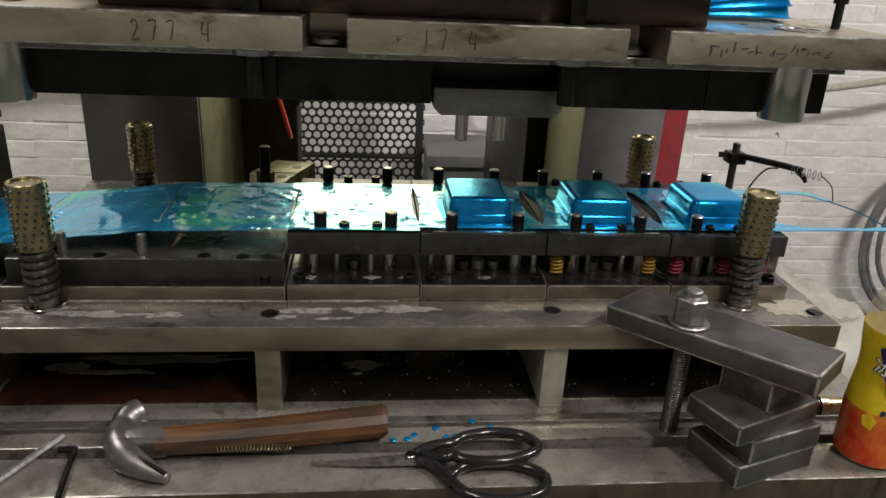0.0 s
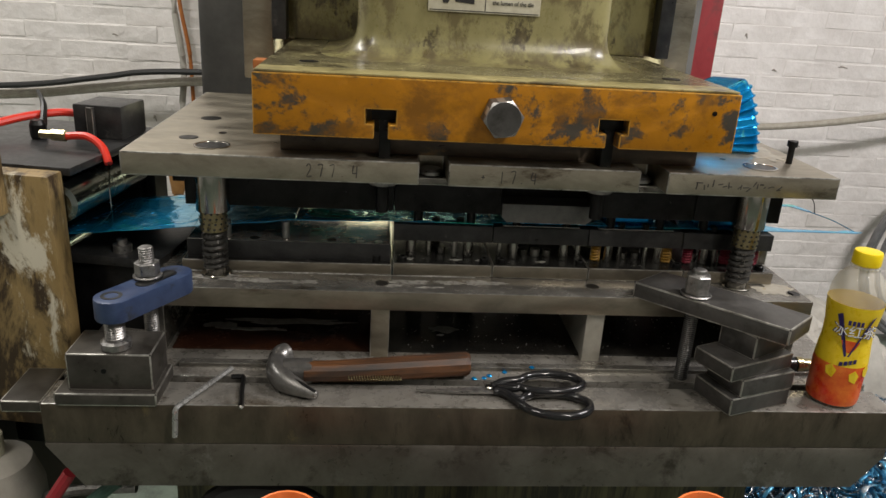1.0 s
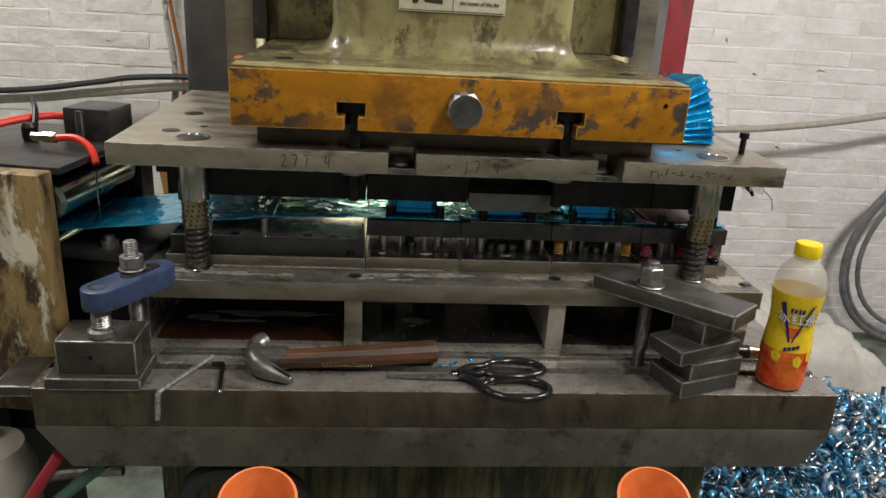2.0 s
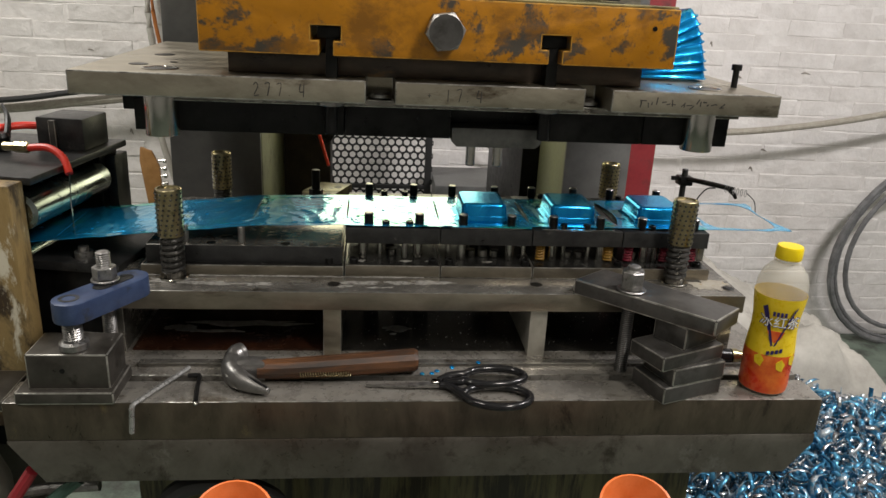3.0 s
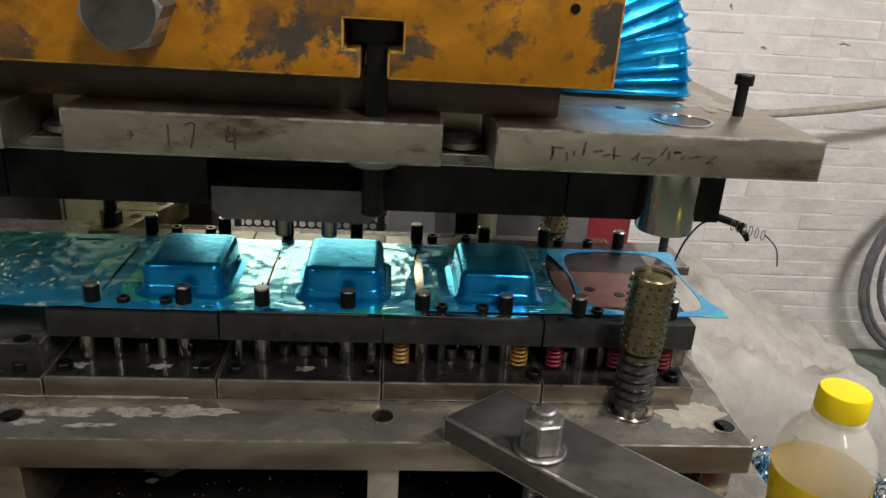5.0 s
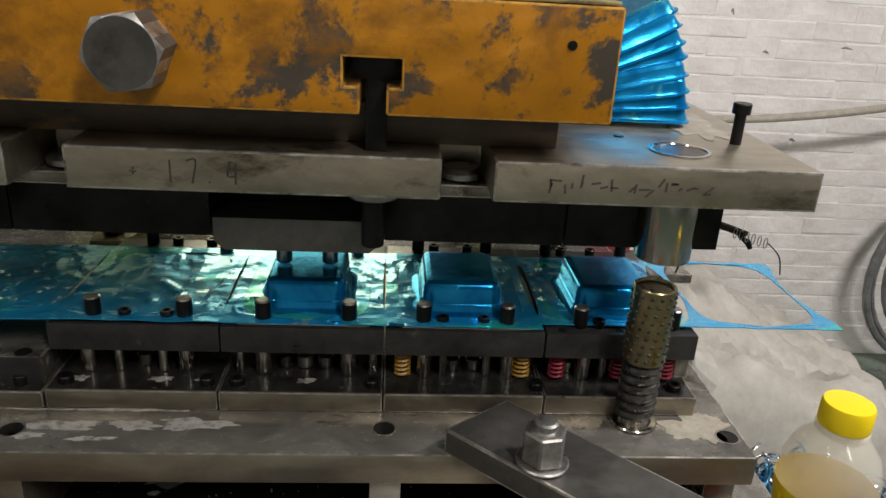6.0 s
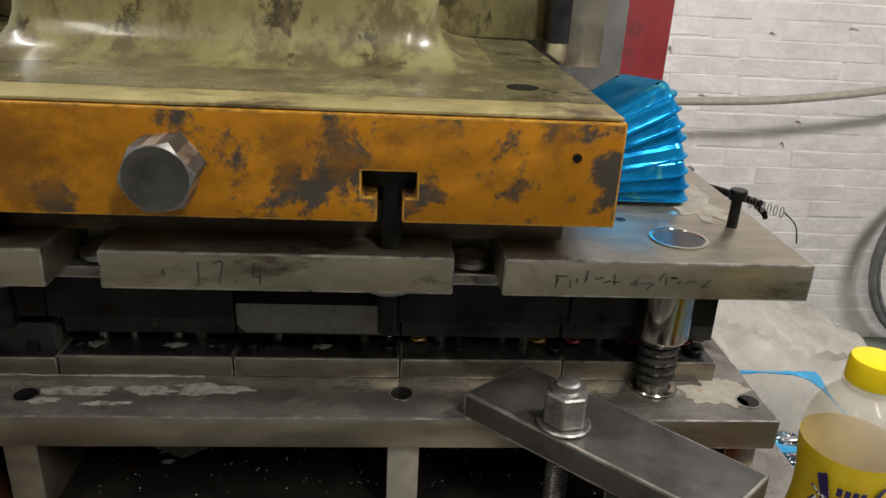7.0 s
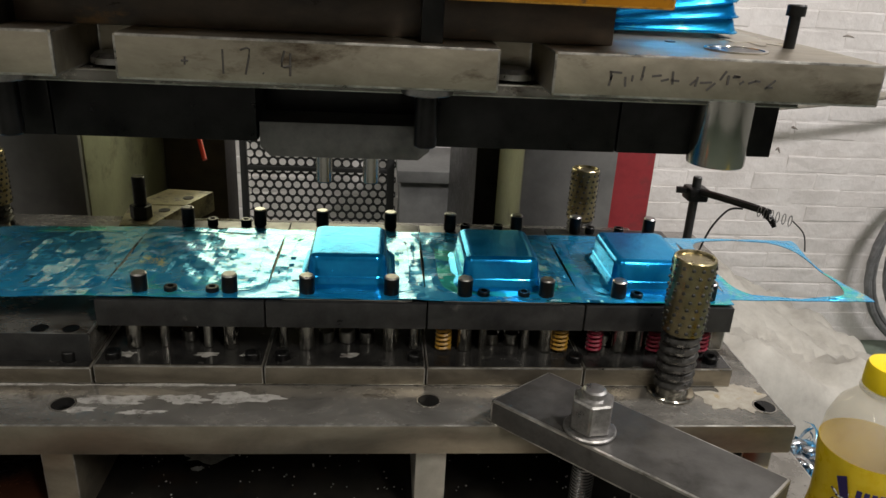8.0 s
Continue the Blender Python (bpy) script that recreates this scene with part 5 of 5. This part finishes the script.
part("cable", tube([(-0.15, 0.95, 1.15), (-0.13, 0.9, 1.05), (-0.1, 0.86, 0.97), (-0.075, 0.82, 0.9)], 0.004, 8), HOSE_RED, rw)
bxx = thing("junction_box", "dusty brown junction box behind the press", "box", (-0.13, 1.05, 0.9))
part("case", box(-0.19, -0.08, 1.0, 1.1, 0.55, 1.05, 0.004), BOXBROWN, bxx)
part("cable_loop", tube([(-0.16, 0.995, 1.03), (-0.13, 0.985, 0.96), (-0.09, 0.985, 0.92), (-0.06, 0.99, 0.97)], 0.006, 8), HOSE_BLACK, bxx)
gm = thing("perforated_guard", "black perforated metal guard before the wall", "machine guard", (0.0, 1.95, FLOOR_Z))
own = bmesh.new()
hp = 0.0285
for row in range(22):
    for col in range(16):
        cx, cz = -0.205 + hp * (col + 0.5 * (row % 2)), 0.36 + hp * 0.866 * row
        outer = [own.verts.new((cx + hp * 0.577 * math.sin(radians(30 * i)) * (1 if i % 2 == 0 else 0.866), 1.95, cz + hp * 0.577 * math.cos(radians(30 * i)) * (1 if i % 2 == 0 else 0.866))) for i in range(12)]
        inner = [own.verts.new((cx + 0.0112 * math.sin(radians(30 * i)), 1.95, cz + 0.0112 * math.cos(radians(30 * i)))) for i in range(12)]
        for i in range(12):
            own.faces.new((outer[i], outer[(i + 1) % 12], inner[(i + 1) % 12], inner[i]))
bmesh.ops.remove_doubles(own, verts=own.verts, dist=0.0005)
ext = bmesh.ops.extrude_face_region(own, geom=own.faces[:])
bmesh.ops.translate(own, verts=[v for v in ext["geom"] if isinstance(v, bmesh.types.BMVert)], vec=(0, 0.002, 0))
part("mesh_panel", own, HOSE_BLACK, gm)
part("post", box(0.222, 0.246, 1.94, 1.965, FLOOR_Z, 0.96, 0.002), HOSE_BLACK, gm)
part("post", box(-0.235, -0.215, 1.94, 1.965, FLOOR_Z, 0.96, 0.002), HOSE_BLACK, gm)
part("rail", box(-0.215, 0.222, 1.94, 1.948, 0.555, 0.57, 0.002), HOSE_BLACK, gm)
part("rail", box(-0.215, 0.222, 1.94, 1.965, 0.33, 0.352, 0.002), HOSE_BLACK, gm)
gb = thing("grey_bench", "dusty grey steel bench against the wall", "bench", (0.4, 1.9, FLOOR_Z))
part("top", box(0.252, 0.7, 1.8, 2.1, 0.57, 0.607, 0.004), GREY, gb)
part("cabinet", box(0.262, 0.69, 1.82, 2.08, FLOOR_Z, 0.569, 0.004), GREY, gb)
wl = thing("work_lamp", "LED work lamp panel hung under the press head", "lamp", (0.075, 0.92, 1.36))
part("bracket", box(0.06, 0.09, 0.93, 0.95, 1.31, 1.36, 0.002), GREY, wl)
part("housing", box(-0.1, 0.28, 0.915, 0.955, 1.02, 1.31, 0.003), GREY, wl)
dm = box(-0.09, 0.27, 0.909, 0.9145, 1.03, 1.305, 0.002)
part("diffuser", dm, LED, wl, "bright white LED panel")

# ---- under and beside the bed ----
ct = thing("control_bar", "orange shrouded two-button control bar", "press control", (0.1, -0.14, FLOOR_Z))
part("stand", box(0.06, 0.14, -0.17, -0.09, FLOOR_Z, 0.66, 0.003), GREY, ct)
part("bar", box(-0.16, 0.36, -0.18, -0.1, 0.66, 0.705, 0.006), GREY, ct)
for x in (-0.122, 0.31):
    sh = bmesh.new()
    loft([[sh.verts.new((x + r * math.cos(a), -0.15 + r * 0.8 * math.sin(a), z + (0.018 * math.sin(a) if z > 0.71 else 0))) for a in [2 * math.pi * i / 28 for i in range(28)]]
          for r, z in ((0.034, 0.7), (0.04, 0.74), (0.042, 0.757), (0.039, 0.757), (0.036, 0.735), (0.033, 0.712))], sh)
    shroud = part("button_shroud", sh, ORANGE, ct, "orange cup-shaped button shroud")
    part("button", cyl(0.026, x, -0.15, 0.712, 0.728, 24, 0.004), RUBBER, ct, "black oily push button")
part("stop_button", lathe([(0.01, 0.705), (0.01, 0.715), (0.02, 0.717), (0.02, 0.724), (0.014, 0.73)], (0.1, -0.14, 0), 24), SIGN_RED, ct, "red emergency stop")
bh = thing("black_hose", "thick black hose looped under the press bed", "hose", (-0.15, 0.05, 0.6))
part("hose", tube([(-0.24, 0.03, 0.4), (-0.245, 0.03, 0.6), (-0.22, 0.03, 0.655), (-0.16, 0.03, 0.66), (-0.1, 0.04, 0.62), (-0.08, 0.06, 0.5)], 0.014, 10), HOSE_BLACK, bh)
for i, (x, y, r, h) in enumerate(((-0.53, 0.1, 0.06, 0.66), (-0.5, 0.0, 0.05, 0.6))):
    bk = thing("plastic_drum", "dirty white plastic drum standing on the floor", "drum", (x, y, FLOOR_Z))
    part("body", lathe([(r * 0.95, FLOOR_Z), (r, FLOOR_Z + 0.02), (r, h - 0.05), (r * 0.8, h - 0.01), (r * 0.4, h)], (x, y, 0), 28), SACK, bk)
    part("neck", cyl(r * 0.3, x, y, h, h + 0.03), SIGN_WHITE, bk)
for pts, mat_, nm, lab in ((((-0.5, 0.0, 0.53), (-0.44, 0.015, 0.625), (-0.396, 0.02, 0.693)), SIGN_RED, "pry_bar", "red-painted pry bar leaning beside the bed"),
                           (((-0.46, 0.02, 0.57), (-0.4, 0.03, 0.625), (-0.35, 0.04, 0.665)), GREENROD, "green_rod", "green-painted rod leaning under the bed"),
                           (((-0.55, 0.1, 0.55), (-0.45, 0.1, 0.6), (-0.35, 0.1, 0.61)), BOLT, "steel_rod", "bare steel rod leaning under the bed")):
    rd = thing(nm, lab, "rod", pts[0])
    part("shaft", tube(pts, 0.008, 10), mat_, rd)
    part("lower_shaft", tube([pts[0], (pts[0][0] - 0.03, pts[0][1], FLOOR_Z)], 0.008, 10), mat_, rd)


def ribbons(name, label, seed, count, material, wide):
    """A heap of curled scrap ribbon."""
    rnd = random.Random(seed)
    verts, faces = [], []
    for i in range(count):
        u, v = rnd.uniform(0, 1), rnd.uniform(0, 1)
        x, y = 0.62 + 1.0 * u, -0.05 + 0.8 * v
        top = 0.395 - 0.1 * abs(x - 0.98) - 0.1 * max(0, 0.3 - y) + 0.03 * math.sin(9 * x) + 0.03 * math.sin(13 * y)
        if x < 0.66:
            top -= 0.06
        z = top - rnd.random() ** 2 * 0.2
        turn, bend, r = rnd.uniform(0, 6.28), rnd.uniform(2, 7), rnd.uniform(0.007, 0.034)
        m = Matrix.Translation((x, y, z)) @ Euler((rnd.uniform(-1.4, 1.4), rnd.uniform(-1.4, 1.4), turn)).to_matrix().to_4x4()
        k, w, twist = 12, wide * rnd.uniform(0.5, 1.4), rnd.uniform(-0.03, 0.03)
        base = len(verts)
        for j in range(k + 1):
            a = bend * (j / k - 0.5)
            c = Vector((r * math.sin(a), twist * j / k + rnd.uniform(-0.002, 0.002), r * (1 - math.cos(a))))
            for s in (-0.5, 0.5):
                verts.append(m @ (c + Vector((0, s * w, 0.002 * s * math.sin(3 * a)))))
        for j in range(k):
            q = base + 2 * j
            faces.append((q, q + 1, q + 3, q + 2))
    me = bpy.data.meshes.new(name)
    me.from_pydata([tuple(v) for v in verts], [], faces)
    me.shade_smooth()
    me.materials.append(material)
    ob = tagged(new(name, me), label, "scrap", kind="stuff")
    md = ob.modifiers.new("thickness", "SOLIDIFY")
    md.thickness = 0.0006
    return ob


ribbons("blue_scrap_heap", "heap of curled blue film-covered scrap ribbon", 3, 4300, SCRAPBLUE, 0.01)
ribbons("silver_scrap_heap", "heap of bright curled steel scrap ribbon", 8, 3600, SILVER, 0.009)
# added filler sphere, coloured as the shade between the ribbons
core = bmesh.new()
bmesh.ops.create_uvsphere(core, u_segments=24, v_segments=12, radius=1, matrix=Matrix.Translation((1.08, 0.36, -0.02)) @ Matrix.Diagonal((0.46, 0.44, 0.33, 1)))
hs = thing("scrap_sack", "added dark core filling the ribbon heap", "sack", (1.1, 0.5, FLOOR_Z))
part("bulk", core, SCRAPDARK, hs)

def cloth(x0, x1, y0, y1, seed, height):
    own = bmesh.new()
    n, k = 64, 52
    rows = []
    for i in range(n + 1):
        rows.append([])
        for j in range(k + 1):
            u, v = i / n, j / k
            x, y = x0 + (x1 - x0) * u, y0 + (y1 - y0) * v
            edge = min(1, 6 * min(u, 1 - u, v, 1 - v) + 0.0)
            f = noise.noise((x * 5 + seed, y * 5, 0)) * 0.07 + (1 - abs(noise.noise((x * 9 + seed, y * 7 + x * 4, 2)))) ** 3 * 0.05
            z = FLOOR_Z + (height - FLOOR_Z) * (1 - (1 - edge) ** 3) * (1.08 - 0.5 * u) + f * edge
            rows[-1].append(own.verts.new((x, y, z)))
    for i in range(n):
        for j in range(k):
            own.faces.new((rows[i][j], rows[i + 1][j], rows[i + 1][j + 1], rows[i][j + 1]))
    return own
ws = thing("white_sack", "crumpled white woven sack slumped on the floor", "sack", (1.2, 1.3, FLOOR_Z))
part("cloth", cloth(0.7, 1.6, 0.85, 1.7, 3.0, 0.5), SACK, ws, smooth="soft")
part("tied_neck", tube([(0.86, 0.95, 0.47), (0.82, 0.9, 0.53), (0.8, 0.87, 0.57), (0.77, 0.84, 0.575)], [0.07, 0.035, 0.03, 0.05], 12), SACK, ws, "gathered mouth of the sack")

# ---- hoses and coil at the wall ----
def run(name, label, pts, r, material):
    h = thing(name, label, "hose", pts[0])
    part("pipe", tube(pts, r, 10), material, h)
    return h
run("wall_hose", "dusty grey hose slung along the brick wall", [(0.92, 2.0, 0.787), (1.21, 1.99, 0.792), (1.55, 1.98, 0.816), (1.98, 1.98, 0.883), (2.6, 2.0, 1.02)], 0.013, HOSE_GREY)
run("wall_hose", "dusty grey hose slung along the brick wall", [(-2.2, 2.1, 0.74), (-1.4, 2.08, 0.78), (-1.05, 2.08, 0.82), (-0.68, 2.08, 0.86), (-0.3, 2.08, 0.87)], 0.017, HOSE_GREY)
run("wall_cable", "black cable slung above the hose", [(-2.2, 2.08, 0.79), (-1.4, 2.05, 0.815), (-1.05, 2.05, 0.86), (-0.9, 2.05, 0.885), (-0.68, 2.05, 0.895), (-0.3, 2.05, 0.89)], 0.011, HOSE_BLACK)
run("copper_pipe", "thin orange tube hanging down the wall", [(-0.75, 2.1, 1.6), (-0.77, 2.1, 1.2), (-0.74, 2.1, 0.95), (-0.73, 2.1, 0.7), (-0.66, 2.1, 0.45)], 0.007, RUST)
run("pale_hose", "pale plastic hose hanging down the wall", [(-0.72, 2.12, 1.6), (-0.79, 2.12, 1.2), (-0.77, 2.12, 0.9), (-0.78, 2.12, 0.7), (-0.7, 2.12, 0.4)], 0.012, SACK)
run("hanging_hose", "pale thin hose looped behind the press", [(0.44, 2.165, 0.86), (0.45, 2.12, 0.75), (0.49, 2.08, 0.69), (0.56, 2.08, 0.68), (0.64, 2.08, 0.74)], 0.007, HOSE_GREY)
cl = thing("strap_coil", "large coil of grey plastic strapping against the wall", "coil", (2.45, 1.98, FLOOR_Z))
for i, (dx, r, dy, w) in enumerate(((0.0, 0.47, 0.0, 0.014), (0.012, 0.455, 0.01, 0.009), (0.035, 0.418, 0.03, 0.011))):
    part("turn", tube([(2.43 + dx + r * 0.98 * math.cos(a), 2.0 + dy - 0.08 * math.sin(a), 0.32 + 0.03 * dx + r * math.sin(a)) for a in [2 * math.pi * q / 40 for q in range(40)]], w, 8, None, steps=0, closed=True), COIL, cl)

gt = thing("guitar", "old guitar leaning against the brick wall", "guitar", (-0.77, 1.95, FLOOR_Z))
part("headstock", upright([(-0.79, 0.47), (-0.75, 0.47), (-0.738, 0.52), (-0.742, 0.62), (-0.765, 0.675), (-0.805, 0.69), (-0.81, 0.64), (-0.8, 0.55)], 1.93, 1.945, 0.003), HEADWOOD, gt, "varnished maple headstock")
part("neck", box(-0.788, -0.752, 1.93, 1.955, 0.05, 0.468, 0.006), HEADWOOD, gt)
part("body", box(-0.9, -0.64, 1.93, 1.99, FLOOR_Z, 0.05, 0.03), HEADWOOD, gt)
for q in range(6):
    part("tuning_peg", lathe([(0.004, 0.0), (0.004, 0.014), (0.009, 0.016), (0.009, 0.026), (0.005, 0.029)], (-0.745, 1.938, 0.5 + 0.028 * q), 10, axis="x"), CHROME, gt, "chrome tuning peg")

# ---- bricks of the wall ----
def brick_mesh(k):
    rnd = random.Random(40 + k)
    own = box(-0.1192, 0.1192, -0.0115, 0, -0.0305, 0.0305, 0.0045, segs=1)
    for v in own.verts:
        v.co += Vector((rnd.uniform(-0.006, 0.004), rnd.uniform(-0.002, 0.002), rnd.uniform(-0.004, 0.004)))
    me = bpy.data.meshes.new("brick")
    own.to_mesh(me)
    own.free()
    me.materials.append(WHITE)
    return me
kinds = [brick_mesh(k) for k in range(6)]
rnd = random.Random(12)
far = bmesh.new()
near_count = 0
for row in range(44):
    z = FLOOR_Z + 0.03 + 0.0625 * row
    for col in range(30):
        x = -2.9 + 0.24 * col + (0.12 if row % 2 else 0) + rnd.uniform(-0.012, 0.012)
        y = WALL_Y + 0.0104 + rnd.uniform(-0.0024, 0.0005)
        if 0.35 < z < 1.42 and (0.62 < x < 2.35 or -1.5 < x < -0.45) and near_count < 298:
            b = new("brick", kinds[rnd.randrange(6)])
            b.parent = wall_north
            b.location = (x, y, z + rnd.uniform(-0.002, 0.002))
            b.rotation_euler = (rnd.uniform(-0.03, 0.03), rnd.uniform(-0.012, 0.012), rnd.uniform(-0.014, 0.014))
            near_count += 1
        else:
            me = kinds[rnd.randrange(6)]
            start = len(far.verts)
            far.from_mesh(me)
            far.verts.ensure_lookup_table()
            for v in far.verts[start:]:
                v.co += Vector((x, y, z))
far_mesh = bpy.data.meshes.new("brick_rest")
far.to_mesh(far_mesh)
far.free()
far_mesh.materials.append(WHITE)
rest = new("brick_rest", far_mesh)
rest.parent = wall_north
rest["kind"] = "stuff"


# chips in the whitewash
for x, z, w, h in ((1.16, 0.93, 0.006, 0.016), (1.62, 0.62, 0.009, 0.012), (1.66, 0.7, 0.016, 0.006), (1.3, 0.78, 0.016, 0.004), (1.5, 0.995, 0.01, 0.004), (1.12, 1.08, 0.008, 0.005), (1.78, 1.02, 0.02, 0.004), (0.98, 0.69, 0.02, 0.003), (1.36, 1.12, 0.005, 0.012), (-1.02, 1.0, 0.012, 0.004), (-0.9, 0.7, 0.005, 0.014)):
    own = bmesh.new()
    tube([(x - w, WALL_Y - 0.0022, z - h * 0.3), (x - 0.3 * w, WALL_Y - 0.0022, z + h * 0.5), (x + 0.4 * w, WALL_Y - 0.0022, z - 0.2 * h), (x + w, WALL_Y - 0.0022, z - h)], [0.0012, 0.004, 0.003, 0.001], 8, own)
    part("chip", own, SCAR, wall_north)


def sag(x):
    """How far the strip hangs below the die's level on its way from the rollers."""
    return 0.1 * max(0.0, -0.12 - x)


def hang(cx, half, t, dx=0.0, dz=0.0):
    """Pose of a rigid piece of strip, in the strip's space, lying on that slope."""
    x = cx + feed(t)
    slope = (sag(x - half) - sag(x + half)) / (2 * half)
    a, q = cx - ORIGIN[strip][0], math.atan(slope)
    return pose(dx + a - a * math.cos(q), 0, dz - (sag(x - half) + sag(x + half)) / 2 - a * math.sin(q), 0, -math.degrees(q), 0)


def motions():
    for ob in WITH_SLIDE:
        x, y, z = ORIGIN[ob]
        walk(ob, [(t, pose(x, y, z + slide_height(t) - MID)) for t in TIMES])
    for ob in WITH_LIFTER:
        x, y, z = ORIGIN[ob]
        walk(ob, [(t, pose(x, y, z + lifter_drop(t))) for t in TIMES])
    # the punch pins give way once they stand on a cup
    for pin in pins:
        walk(pin, [(t, pose(0, 0, max(0.0, 0.9935 + lifter_drop(t) - (slide_height(t) - 0.131)))) for t in TIMES])
    x, y, z = ORIGIN[strip]
    walk(strip, [(t, pose(x + feed(t), y, z + lifter_drop(t))) for t in TIMES])
    for n, panel, cup in CUPS:
        cut = BOTTOM + (3 - n) * PERIOD
        drawn, out = [], []
        for t in TIMES:
            # a cup is pushed up out of the die at the stroke that finds it at the first station;
            # at the last station it is cut out with its panel and falls through the bed
            up = 1.0 if n >= 1 else ease(t, BOTTOM - n * PERIOD - 0.1, BOTTOM - n * PERIOD + 0.05)
            fall = ease(t, cut - 0.05, cut + 0.25)
            back = feed(t) - feed(cut) if t > cut else 0.0
            down = (0.34 + 0.03 * (3 - n)) * fall
            drawn.append((t, pose(-back, 0, -0.0815 * (1 - up) - down - (lifter_drop(t) if up == 0 else 0.0))))
            out.append((t, hang(0.0485 + PITCH * n, PITCH / 2, t, -back, -down) if t < cut else pose(-back, 0, -down)))
        walk(panel, out)
        if cup:
            walk(cup, drawn)
    end = 0.0485 - PITCH * 4.5
    walk(feed_end, [(t, hang(end - 0.001, 0.001, t)) for t in TIMES])
    # the spent end of the strip is sheared off at each stroke and drops on the heap
    for n, w in WEBS:
        cut = BOTTOM + (4 - n) * PERIOD
        if cut > 8:
            walk(w, [(t, hang(0.0485 + PITCH * n, PITCH / 2, t)) for t in TIMES])
            continue
        rows = []
        for t in TIMES:
            s = max(0.0, t - cut)
            fall = min(1.0, s / 0.4)
            back = feed(t) - feed(cut) if t > cut else 0.0
            rows.append((t, pose(-back + 0.16 * fall, 0.02 * fall, -0.62 * fall * fall - (lifter_drop(t) if t > cut else 0.0))))
        walk(w, rows)


motions()
